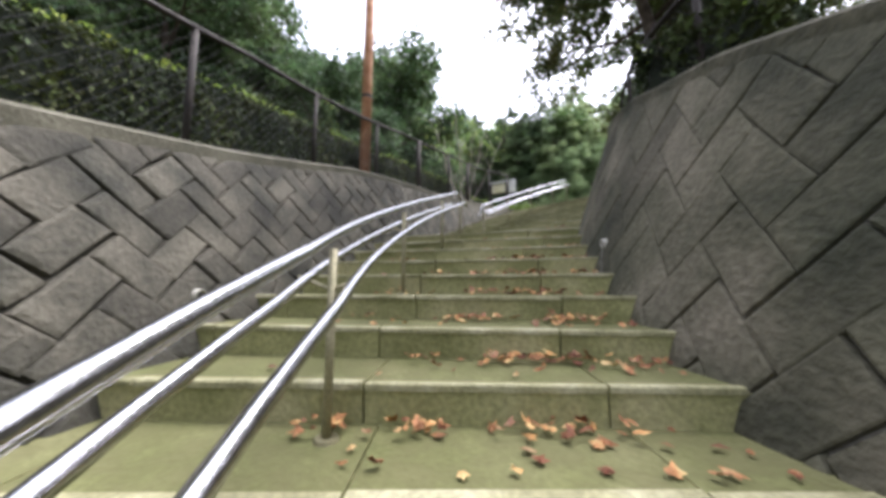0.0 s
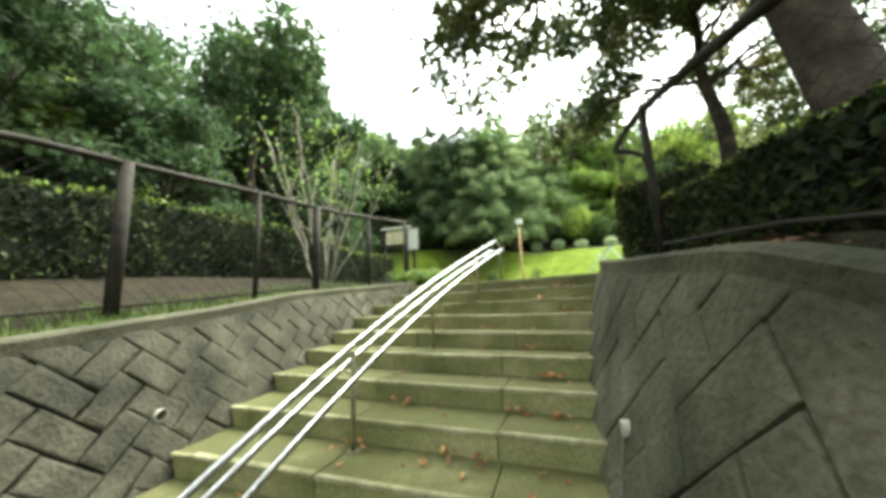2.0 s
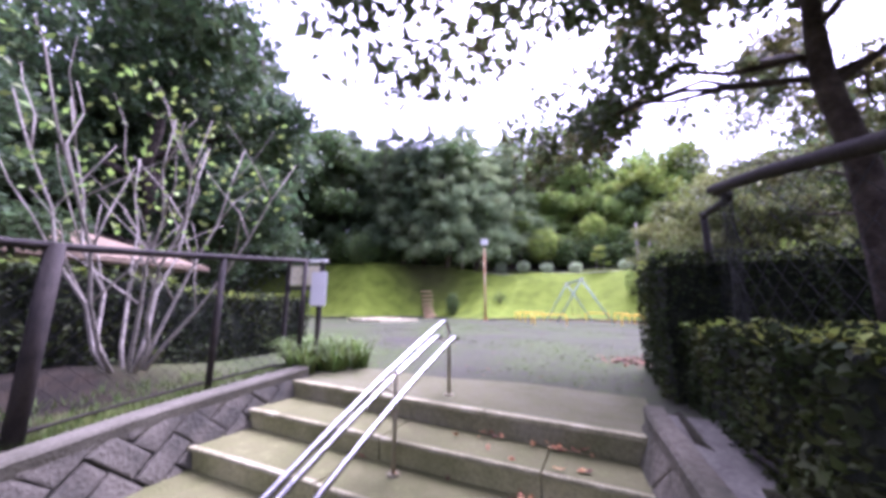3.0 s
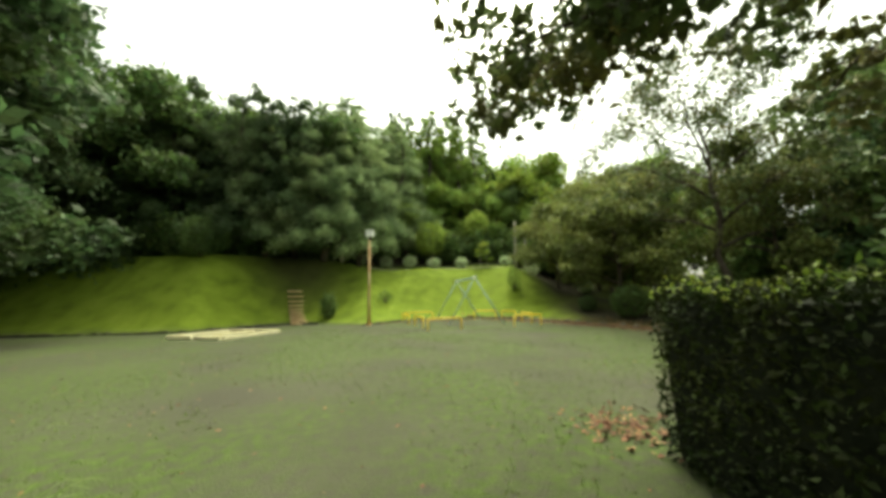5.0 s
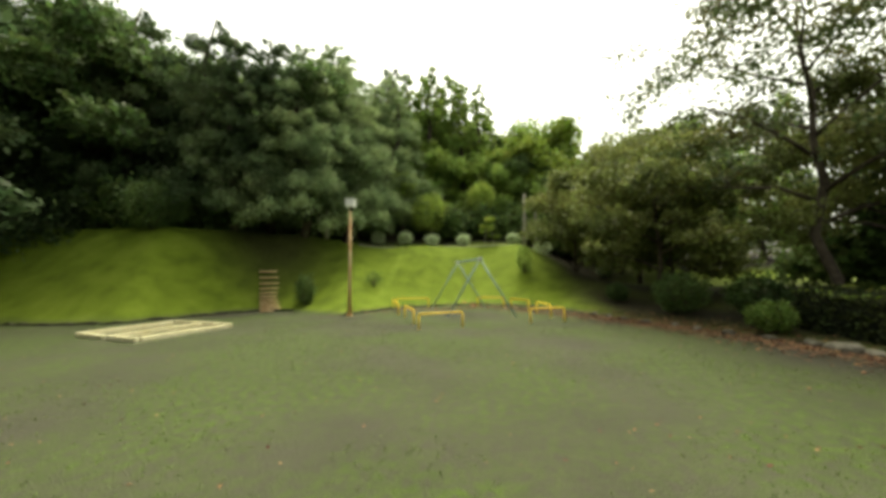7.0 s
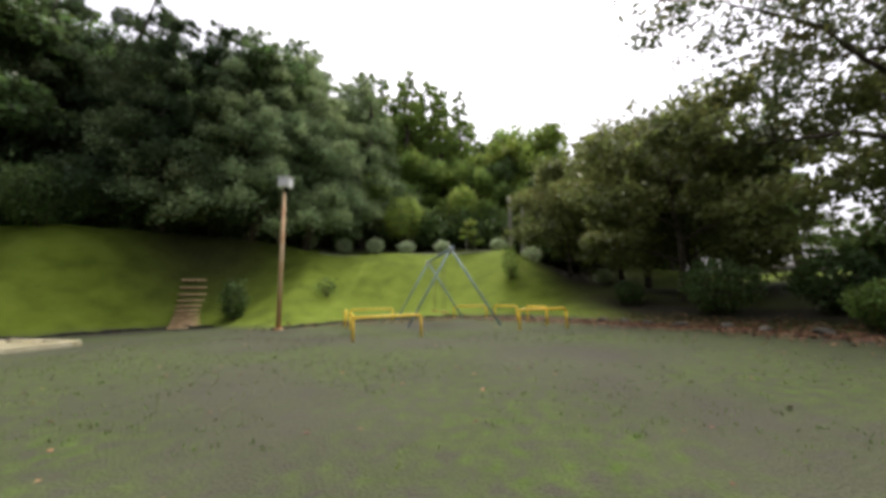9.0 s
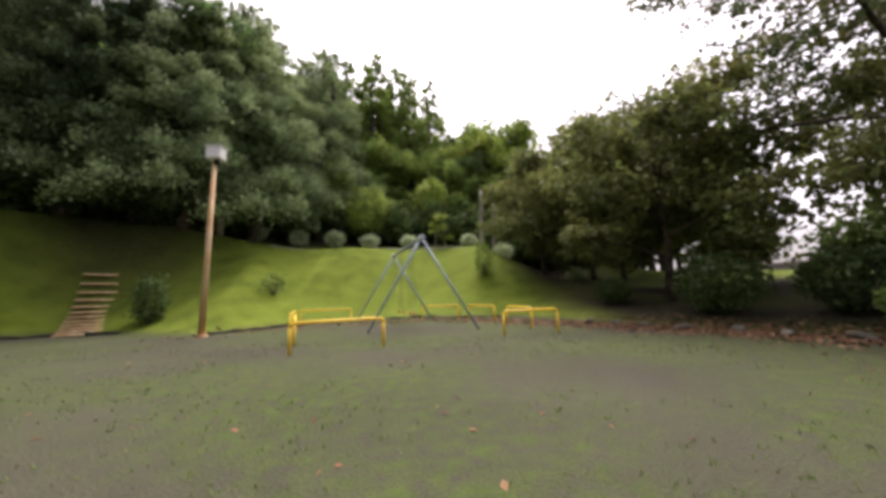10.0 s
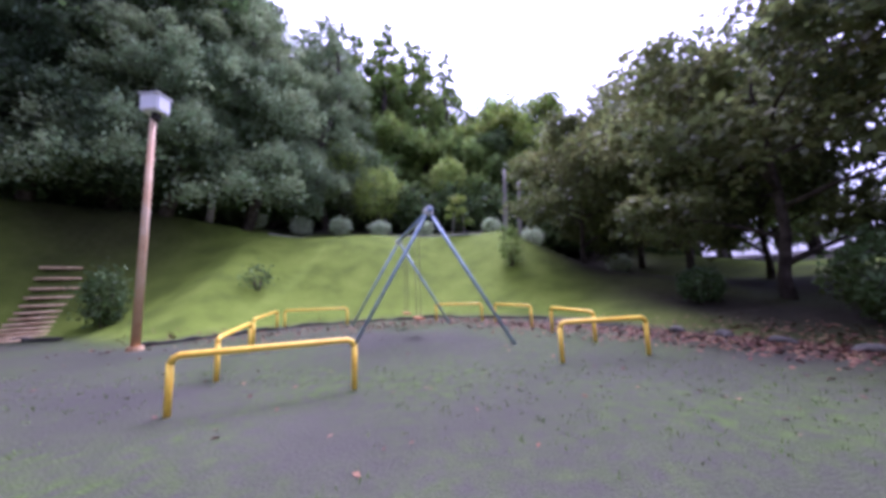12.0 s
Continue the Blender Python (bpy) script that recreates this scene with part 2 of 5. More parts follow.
def ground_material():
    m = bpy.data.materials.new("ground")
    m.use_nodes = True
    n, l = m.node_tree.nodes, m.node_tree.links
    b = n["Principled BSDF"]
    b.inputs["Roughness"].default_value, b.inputs["Specular IOR Level"].default_value = 0.95, 0.15
    geo = n.new("ShaderNodeNewGeometry")

    def noise_tex(scale, detail=6.0):
        t = n.new("ShaderNodeTexNoise")
        t.inputs["Scale"].default_value, t.inputs["Detail"].default_value = scale, detail
        l.new(geo.outputs["Position"], t.inputs["Vector"])
        return t.outputs["Fac"]

    def ramp(fac, stops):
        r = n.new("ShaderNodeValToRGB")
        e = r.color_ramp.elements
        e[0].position, e[0].color = stops[0][0], (*stops[0][1], 1)
        e[1].position, e[1].color = stops[-1][0], (*stops[-1][1], 1)
        for p, c in stops[1:-1]:
            e.new(p).color = (*c, 1)
        l.new(fac, r.inputs[0])
        return r.outputs[0]

    def mixed(fac, a, c, blend="MIX"):
        x = n.new("ShaderNodeMix")
        x.data_type, x.blend_type = "RGBA", blend
        if isinstance(fac, float):
            x.inputs["Factor"].default_value = fac
        else:
            l.new(fac, x.inputs["Factor"])
        l.new(a, x.inputs[6])
        l.new(c, x.inputs[7])
        return x.outputs[2]

    def attribute(name):
        a = n.new("ShaderNodeAttribute")
        a.attribute_name = name
        return a.outputs["Fac"]

    fine, mid, wide = noise_tex(55, 4.0), noise_tex(6), noise_tex(0.55)
    gravel = ramp(wide, [(0.35, (0.052, 0.051, 0.036)), (0.52, (0.059, 0.057, 0.041)), (0.7, (0.068, 0.065, 0.048))])
    weeds = ramp(mid, [(0.35, (0.046, 0.076, 0.013)), (0.65, (0.070, 0.110, 0.019))])
    weedy = n.new("ShaderNodeMath")
    weedy.operation = "MULTIPLY"
    l.new(ramp(noise_tex(0.35), [(0.36, (0, 0, 0)), (0.56, (1, 1, 1))]), weedy.inputs[0])
    l.new(ramp(noise_tex(9), [(0.30, (0, 0, 0)), (0.72, (1, 1, 1))]), weedy.inputs[1])
    park = mixed(weedy.outputs[0], gravel, weeds)
    grass = ramp(noise_tex(1.1), [(0.3, (0.084, 0.120, 0.012)), (0.5, (0.118, 0.165, 0.016)), (0.7, (0.150, 0.200, 0.024))])
    # Near-black earth, dark enough to stand in for shade under trees and hedges.
    soil_shade = ramp(mid, [(0.35, (0.014, 0.012, 0.008)), (0.65, (0.032, 0.025, 0.015))])
    base = mixed(attribute("grass"), park, grass)
    base = mixed(attribute("soil_shade"), base, soil_shade)
    out = mixed(0.6, base, fine, "OVERLAY")
    l.new(out, b.inputs["Base Color"])
    bump = n.new("ShaderNodeBump")
    bump.inputs["Strength"].default_value, bump.inputs["Distance"].default_value = 0.7, 0.03
    l.new(fine, bump.inputs["Height"])
    l.new(bump.outputs[0], b.inputs["Normal"])
    return m


GROUND = ground_material()

# ---- building helpers ----


def mesh_object(name, verts, faces, mat, smooth=False):
    me = bpy.data.meshes.new(name)
    me.from_pydata([tuple(v) for v in verts], [], faces)
    me.materials.append(mat)
    if smooth:
        me.polygons.foreach_set("use_smooth", [True] * len(me.polygons))
    me.update()
    return new(name, me)


def part(name, bm, mat, parent=None, label="", smooth=False):
    """Links a bmesh as one mesh object under a thing or a part."""
    me = bpy.data.meshes.new(name)
    bm.normal_update()
    bm.to_mesh(me)
    bm.free()
    me.materials.append(mat)
    if smooth:
        me.polygons.foreach_set("use_smooth", [True] * len(me.polygons))
    ob = new(name, me)
    if parent:
        ob.parent = parent
    return tagged(ob, label)


def thing(name, label, category, group="", at=(0, 0, 0), turn=0.0, kind=""):
    ob = new(name)
    ob.matrix_basis = pose(*at, 0, 0, turn)
    return tagged(ob, label, category, group, kind)


def tube(bm, pts, radii, n=8, caps=True):
    pts = [Vector(p) for p in pts]
    if not isinstance(radii, (list, tuple)):
        radii = [radii] * len(pts)
    rings, side = [], None
    for i, p in enumerate(pts):
        d = (pts[min(i + 1, len(pts) - 1)] - pts[max(i - 1, 0)]).normalized()
        if side is None:
            side = d.cross(Vector((0, 0, 1)) if abs(d.z) < 0.9 else Vector((1, 0, 0))).normalized()
        side = (side - d * side.dot(d)).normalized()
        up = d.cross(side)
        rings.append([bm.verts.new(p + radii[i] * (math.cos(a) * side + math.sin(a) * up)) for a in (2 * math.pi * k / n for k in range(n))])
    for a, b in zip(rings, rings[1:]):
        for k in range(n):
            bm.faces.new((a[k], a[(k + 1) % n], b[(k + 1) % n], b[k]))
    if caps:
        bm.faces.new(rings[0][::-1])
        bm.faces.new(rings[-1])


def pipe(pts, radii, n=8):
    bm = bmesh.new()
    tube(bm, pts, radii, n)
    return bm


def box(size, at=(0, 0, 0), bevel=0.0, turn=0.0, tilt=0.0):
    bm = bmesh.new()
    bmesh.ops.create_cube(bm, size=1.0, matrix=pose(*at, tilt, 0, turn) @ Matrix.Diagonal((*size, 1)))
    if bevel:
        bmesh.ops.bevel(bm, geom=bm.edges[:], offset=bevel, segments=2, affect="EDGES")
    return bm


def leaves(name, centres, size, mat, rng, parent=None, label="", aspect=0.55, up=0.4, spread=0.35, curl=0.12):
    """Small folded leaf blades at the given places."""
    c = np.asarray(centres, float)
    k = len(c)
    nrm = rng.normal(size=(k, 3)) + (0, 0, up)
    nrm /= np.linalg.norm(nrm, axis=1, keepdims=True)
    u = np.cross(nrm, rng.normal(size=(k, 3)))
    u /= np.linalg.norm(u, axis=1, keepdims=True)
    v = np.cross(nrm, u)
    s = size * (1 + spread * rng.uniform(-1, 1, (k, 1)))
    fold = nrm * s * curl
    co = np.stack([c - u * s / 2 - fold, c + v * s * aspect / 2, c + u * s / 2 - fold, c - v * s * aspect / 2], 1).reshape(-1, 3)
    me = bpy.data.meshes.new(name)
    me.vertices.add(4 * k)
    me.vertices.foreach_set("co", co.ravel())
    me.loops.add(4 * k)
    me.loops.foreach_set("vertex_index", np.arange(4 * k))
    me.polygons.add(k)
    me.polygons.foreach_set("loop_start", np.arange(0, 4 * k, 4))
    me.update(calc_edges=True)
    me.materials.append(mat)
    ob = new(name, me)
    if parent:
        ob.parent = parent
    return tagged(ob, label)


# ---- the line of the stairs: a rightward bend climbing to the park at the origin ----
TREAD, RISE, LANDING = 0.433, 0.15, 1.34
UPPER, BEND_UP, BEND_LOW = 10 * 0.433, 0.076, 0.105
RIGHT = 1.53


def along(s):
    def seg(x, y, a, k, d):
        return x + (math.cos(a) - math.cos(a + k * d)) / k, y + (math.sin(a + k * d) - math.sin(a)) / k, a + k * d

    if s >= 0:
        return 0.0, s, 0.0
    if s >= -UPPER:
        return seg(0, 0, 0, BEND_UP, s)
    return seg(*seg(0, 0, 0, BEND_UP, -UPPER), BEND_LOW, s + UPPER)


def at(s, lat, z=0.0):
    x, y, a = along(s)
    return Vector((x + lat * math.cos(a), y - lat * math.sin(a), z))


def slope_z(s):
    """The stair's level, smoothed to a ramp."""
    return float(np.interp(s, [-14, -UPPER - LANDING - TREAD, -UPPER - LANDING + 0.1, -UPPER - TREAD, -0.1, 0.3], [-30.2 * RISE, -12 * RISE, -11 * RISE, -11 * RISE, -RISE * 0.4, 0]))


def left_lat(s):
    return float(np.interp(s, [-14, -5, -3, -1, 0.4], [-1.0, -1.0, -1.35, -1.7, -1.75]))


def left_top(s):
    return float(np.interp(s, [-14, -9, -7.7, -6.2, -5.2, -4.4, -3, -2, 0.4], [-3.4, -1.68, -1.3, -0.8, -0.58, -0.42, -0.26, -0.1, 0.1]))


def right_top(s):
    return float(np.interp(s, [-14, -9, -8, -7.2, -6.6, -5.5, -4.7, -3.9, -2.2, -0.4, 0.4], [-2.6, -1.36, -1.0, -0.8, -0.6, -0.42, -0.33, -0.15, -0.05, 0.1, 0.12]))


def left_face(s, z):
    return left_lat(s) - 0.33 * (z - slope_z(s))


def right_face(s, z):
    return RIGHT + 0.33 * (z - slope_z(s))


# ---- ground: one sheet with the park's level, its grass bank and the cut of the stairs ----
FOOT = [(-40, -30), (-30, 12.0), (-13.5, 13.4), (-10.7, 17.5), (-8.6, 17.4), (-5.6, 16.0), (-3.6, 19.0), (0, 20.2), (3.2, 18.8), (4.8, 15.6), (6.2, 13.2), (7.6, 10.8), (8.2, 7.0), (8.6, 3.0), (9.5, -30)]


def foot_distance(x, y):
    """Metres beyond the foot of the bank; negative inside the park."""
    best = np.full(x.shape, 1e9)
    inside = np.zeros(x.shape, bool)
    for (ax, ay), (bx, by) in zip(FOOT, FOOT[1:] + FOOT[:1]):
        dx, dy = bx - ax, by - ay
        if (bx, by) != FOOT[0]:
            t = np.clip(((x - ax) * dx + (y - ay) * dy) / (dx * dx + dy * dy), 0, 1)
            best = np.minimum(best, np.hypot(x - ax - t * dx, y - ay - t * dy))
        crosses = ((ay > y) != (by > y)) & (x < (bx - ax) * (y - ay) / ((by - ay) or 1e-9) + ax)
        inside ^= crosses
    return np.where(inside, -best, best)


STATIONS = np.arange(-14, 0.01, 0.05)
LINE = np.array([along(s) for s in STATIONS])


def ground_z(x, y):
    """Heights, and the shares of grass and painted-dark earth, over arrays of places."""
    d = foot_distance(x, y)
    high = np.where(y > 9, np.interp(x, [3.0, 8.0], [3.7, 1.0]), np.where(x > 0, 1.0, 3.7))
    west = np.clip((-8.5 - x) / 3, 0, 1)
    high = high + 0.7 * west * (y > 9)
    t = np.clip(d / (6.8 - 2.2 * west), 0, 1)
    z = high * (0.45 * t + 0.55 * t * t * (3 - 2 * t)) + np.clip(d - 7.5, 0, 60) * np.where(x > 12, 0.06, 0.28) * np.clip((y + 5) / 15, 0.1, 1)
    z = z + 0.12 * np.sin(x * 0.9 + 1.3) * np.sin(y * 0.7) * np.clip(d / 3, 0, 1)
    grass = np.clip(d / 0.35, 0, 1) * np.clip((9.5 - d) / 2, 0, 1)
    soil_shade = np.clip((d - 8) / 2.5, 0, 1)
    # Bare earth on the right bank, darkened for the shade under its trees.
    soil_shade = np.maximum(soil_shade, np.clip(d / 0.3, 0, 1) * np.clip((x - 4.0) / 1.6, 0, 1) * (np.sin(x * 1.7 + y) * 0.1 + 0.88))
    # Gravel goes dark towards the right bank, painting in the trees' shade.
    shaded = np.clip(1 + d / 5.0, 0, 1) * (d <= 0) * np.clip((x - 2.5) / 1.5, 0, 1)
    soil_shade = np.maximum(soil_shade, 0.75 * shaded * shaded)
    # Dark patch on the left bank paints the shade below the conifers.
    soil_shade = np.maximum(soil_shade, 0.8 * np.clip(1.5 - np.hypot(x + 12.6, (y - 21.4) * 1.2) / 3.4, 0, 1))
    glade = np.clip(1.7 - np.hypot(x - 15.2, (y - 23.6) * 0.8) / 4.6, 0, 1)
    soil_shade, grass = soil_shade * (1 - glade), np.maximum(grass, glade)
    near = np.where((y < 0.3) & (y > -16) & (x > -14) & (x < 16))
    px, py = x[near], y[near]
    i = ((px[:, None] - LINE[None, :, 0]) ** 2 + (py[:, None] - LINE[None, :, 1]) ** 2).argmin(1)
    a = LINE[i, 2]
    lat = (px - LINE[i, 0]) * np.cos(a) - (py - LINE[i, 1]) * np.sin(a)
    s = STATIONS[i]
    lt, rt = np.array([left_top(v) for v in s]), np.array([right_top(v) for v in s])
    sz = np.array([slope_z(v) for v in s])
    lback = np.array([left_face(v, left_top(v)) for v in s]) - 0.22
    rback = np.array([right_face(v, right_top(v)) for v in s]) + 0.13
    zz = np.where(lat < lback, np.minimum(lt - 0.03 + (lback - lat) * 0.3, 0.22 + 0 * lt), np.where(lat > rback, np.minimum(rt + 0.03 + (lat - rback) * 0.12, 0.35 + 0 * rt), sz - 0.45))
    zz = np.where(py > 0.05, np.where((lat > lback) & (lat < rback), -0.25, zz), zz)
    inner = (lat > lback - 0.1) & (lat < rback + 0.1)
    blend = np.where(inner, 1.0, np.clip((0.3 - py) / 1.6, 0, 1) * np.clip((14 + px) / 3, 0, 1) * np.clip((16 - px) / 3, 0, 1) * np.clip((py + 16) / 2, 0, 1))
    z[near] = z[near] + (zz - z[near]) * blend
    grass[near] += (np.where(lat < lback, 0.5, 0.15) - grass[near]) * blend
    # Strips behind both walls are painted dark for the shade of hedges and trees.
    soil_shade[near] += (np.where(lat > rback, 0.9, np.where(lat < lback - 0.25, 1.0, 0.1)) - soil_shade[near]) * blend
    south = np.clip((-13 - y) / 10, 0, 1)
    z = z - south * 3.9
    z = np.where(d <= 0, z - 0.0, z)
    return z, grass, soil_shade


@functools.lru_cache(maxsize=None)
def ground_at(x, y):
    z, _, _ = ground_z(np.array([float(x)]), np.array([float(y)]))
    return float(z[0])


def build_ground():
    xs = np.concatenate([[-600, -350, -200, -130, -90, -70, -55], np.arange(-45, -26, 1.5), np.arange(-26, -5, 0.35), np.arange(-5, 7, 0.15), np.arange(7, 14, 0.35), np.arange(14, 45, 1.5), [50, 60, 80, 110, 160, 250, 400, 600]])
    ys = np.concatenate([[-600, -300, -150, -80, -50, -35, -25, -20], np.arange(-16, 0.6, 0.15), np.arange(0.6, 30, 0.35), np.arange(30, 66, 1.5), [70, 80, 95, 120, 170, 260, 400, 600]])
    gx, gy = np.meshgrid(xs, ys)
    z, grass, soil_shade = ground_z(gx.ravel(), gy.ravel())
    rng = np.random.default_rng(3)
    z = z + rng.normal(0, 0.03, z.shape) * (soil_shade > 0.9) * (np.abs(gx.ravel()) > 14)
    w = len(xs)
    me = bpy.data.meshes.new("ground")
    i = (np.arange(len(ys) - 1)[:, None] * w + np.arange(w - 1)[None, :]).ravel()
    quads = np.stack([i, i + 1, i + 1 + w, i + w], 1)
    me.vertices.add(len(z))
    me.vertices.foreach_set("co", np.stack([gx.ravel(), gy.ravel(), z], 1).ravel())
    me.loops.add(4 * len(i))
    me.loops.foreach_set("vertex_index", quads.ravel())
    me.polygons.add(len(i))
    me.polygons.foreach_set("loop_start", np.arange(0, 4 * len(i), 4))
    me.update(calc_edges=True)
    me.polygons.foreach_set("use_smooth", [True] * len(i))
    for name, values in (("grass", grass), ("soil_shade", soil_shade)):
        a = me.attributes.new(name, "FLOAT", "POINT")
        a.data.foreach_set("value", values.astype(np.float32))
    me.materials.append(GROUND)
    return tagged(new("ground", me), "grey gravel park ground with weeds, green lawn bank, bare earth and shade painted dark", "ground", kind="structure")


build_ground()

# ---- stairs ----
stairs = thing("stairs", "curved flight of mossy concrete steps with pale worn nosings", "stairs", kind="structure")


def step_block(s0, s1, lat0, lat1, top, depth, name="step_block", mat=CONCRETE, edge=0.018):
    """A block of one step, curved with the stairs, its upper front edge rounded."""
    bm = bmesh.new()
    cols = []
    for j in range(4):
        lat = lat0 + (lat1 - lat0) * j / 3
        prof = [(s0, top - depth), (s0, top - edge), (s0 + edge * 0.35, top - edge * 0.3), (s0 + edge, top), (s1, top), (s1, top - depth)]
        cols.append([bm.verts.new(at(s, lat, z)) for s, z in prof])
    for a, b in zip(cols, cols[1:]):
        for k in range(5):
            bm.faces.new((a[k], b[k], b[k + 1], a[k + 1]))
    bm.faces.new(cols[0])
    bm.faces.new(cols[-1][::-1])
    bmesh.ops.recalc_face_normals(bm, faces=bm.faces)
    return part(name, bm, mat, stairs)


def build_steps():
    rng = random.Random(5)
    rows = [(-k * TREAD, -(k - 1) * TREAD, -k * RISE) for k in range(1, 11)]
    low = -UPPER - LANDING
    rows += [(low - k * TREAD, low - (k - 1) * TREAD, -(11 + k) * RISE) for k in range(1, 19)]
    rows.append((low, -UPPER, -11 * RISE))
    for s0, s1, top in rows:
        a, b = left_lat(s0) - 0.12, RIGHT + 0.12
        cut = rng.uniform(0.15, 0.55)
        cuts = [a] + [a + (b - a) * (cut + i) / 3 for i in range(3)] + [b]
        for c0, c1 in zip(cuts, cuts[1:]):
            dz = rng.uniform(-0.004, 0.004)
            step_block(s0 + rng.uniform(-0.006, 0.006), s1 + 0.03, c0 + 0.005, c1 - 0.005, top + dz, 0.34)
            step_block(s0 - 0.01, s0 + 0.024 + rng.uniform(-0.008, 0.012), c0 + 0.006, c1 - 0.006, top + dz + 0.007, 0.022 + rng.uniform(0, 0.008), "nosing", NOSING, 0.008)


build_steps()


def landing_slab():
    bm = bmesh.new()
    xs = [-1.85 + 0.3 * i for i in range(12)] + [1.62]
    front = [bm.verts.new((x, -0.01 + 0.0 * x, 0.006)) for x in xs]
    back = [bm.verts.new((x, 1.02 + 0.06 * math.sin(3 * x) + 0.07 * x, 0.006)) for x in xs]
    low = [bm.verts.new((x, -0.01, -0.3)) for x in xs]
    for i in range(len(xs) - 1):
        bm.faces.new((front[i], front[i + 1], back[i + 1], back[i]))
        bm.faces.new((low[i], low[i + 1], front[i + 1], front[i]))
    return part("landing_slab", bm, SLAB, stairs)


landing_slab()
for i in range(3):
    step_block(-0.012, 0.05, -1.8 + i * 1.13 + 0.006, -1.8 + (i + 1) * 1.13 - 0.006, 0.016, 0.03, "nosing", NOSING, 0.008)

# ---- battered stone walls ----


def wall_body(name, face, top, sign, label, mat=MORTAR):
    bm = bmesh.new()
    rings = []
    for s in np.arange(-13.8, 0.36, 0.2):
        zt, zb = top(s), slope_z(s) - 0.35
        rings.append([bm.verts.new(at(s, face(s, zb) + sign * 0.022, zb)), bm.verts.new(at(s, face(s, zt) + sign * 0.022, zt)), bm.verts.new(at(s, face(s, zt) + sign * 0.42, zt)), bm.verts.new(at(s, face(s, zt) + sign * 0.6, zb))])
    for a, b in zip(rings, rings[1:]):
        for k in range(4):
            bm.faces.new((a[k], a[(k + 1) % 4], b[(k + 1) % 4], b[k]))
    bm.faces.new(rings[0])
    bm.faces.new(rings[-1][::-1])
    bmesh.ops.recalc_face_normals(bm, faces=bm.faces)
    return tagged(part(name, bm, mat), label, "retaining wall", kind="structure")


def clip(poly, nx, ny, c):
    """The part of a polygon where nx * u + ny * v <= c."""
    out = []
    for (u0, v0), (u1, v1) in zip(poly, poly[1:] + poly[:1]):
        d0, d1 = nx * u0 + ny * v0 - c, nx * u1 + ny * v1 - c
        if d0 <= 0:
            out.append((u0, v0))
        if d0 * d1 < 0:
            t = d0 / (d0 - d1)
            out.append((u0 + t * (u1 - u0), v0 + t * (v1 - v0)))
    return out


def shrink(poly, d):
    cu, cv = sum(p[0] for p in poly) / len(poly), sum(p[1] for p in poly) / len(poly)
    out = []
    for u, v in poly:
        r = math.hypot(u - cu, v - cv)
        f = max(0.3, 1 - d * 1.35 / max(r, 1e-3))
        out.append((cu + (u - cu) * f, cv + (v - cv) * f))
    return out


def wall_stones(wall, face, top, sign, mat, unit, gap, proud, seed, stretch):
    """Stones laid aslant in a herringbone, each cut to the wall's top and foot; those outside the stretch are one mesh."""
    rng = random.Random(seed)
    q = math.sqrt(0.5)
    cells = []
    n = int(20 / unit)
    rest, rest_faces, made = [], [], 0
    for i in range(-n, n):
        for j in range(-n, n):
            kind = (i - j) % 4
            if kind == 0:
                cells.append((i, j, 2, 1))
            elif kind == 3:
                cells.append((i, j, 1, 2))
    for i, j, w, h in cells:
        jit = [rng.uniform(-0.012, 0.012) for _ in range(8)]
        quad = [(i * unit + jit[0], j * unit + jit[1]), ((i + w) * unit + jit[2], j * unit + jit[3]), ((i + w) * unit + jit[4], (j + h) * unit + jit[5]), (i * unit + jit[6], (j + h) * unit + jit[7])]
        poly = [((u - v) * q - 6.5, (u + v) * q - 1.4) for u, v in quad]
        cs, cz = sum(p[0] for p in poly) / 4, sum(p[1] for p in poly) / 4
        if not -13.5 < cs < 0.2 or not slope_z(cs) - 0.6 < cz < top(cs) + 0.3:
            continue
        k = (top(cs + 0.2) - top(cs - 0.2)) / 0.4
        poly = clip(poly, -k, 1, top(cs) - k * cs - 0.03)
        if len(poly) < 3:
            continue
        k = (slope_z(cs + 0.3) - slope_z(cs - 0.3)) / 0.6
        poly = clip(poly, k, -1, -(slope_z(cs) - k * cs - 0.25))
        poly = clip(poly, 1, 0, 0.3) if len(poly) > 2 else poly
        if len(poly) < 3:
            continue
        area = abs(sum(a[0] * b[1] - b[0] * a[1] for a, b in zip(poly, poly[1:] + poly[:1]))) / 2
        if area < 0.004:
            continue
        out = proud * rng.uniform(0.7, 1.25)
        rings = []
        for inset, lift in ((gap, -0.03), (gap + 0.004, out * 0.55), (gap + 0.022, out)):
            ring = shrink(poly, inset)
            rings.append([at(s, face(s, z) - sign * lift, z) for s, z in ring])
        m = len(poly)
        verts = [v for r in rings for v in r]
        faces = [[r * m + k2, r * m + (k2 + 1) % m, (r + 1) * m + (k2 + 1) % m, (r + 1) * m + k2] for r in range(2) for k2 in range(m)] + [list(range(2 * m, 3 * m))]
        if sign > 0:
            faces = [f[::-1] for f in faces]
        if stretch[0] < cs < stretch[1] and made < 300:
            mesh_object("stone", verts, faces, mat).parent = wall
            made += 1
        else:
            b = len(rest)
            rest += verts
            rest_faces += [[b + k2 for k2 in f] for f in faces]
    far_stones = mesh_object("far_stones", rest, rest_faces, mat)
    far_stones.parent = wall
    tagged(far_stones, kind="stuff")


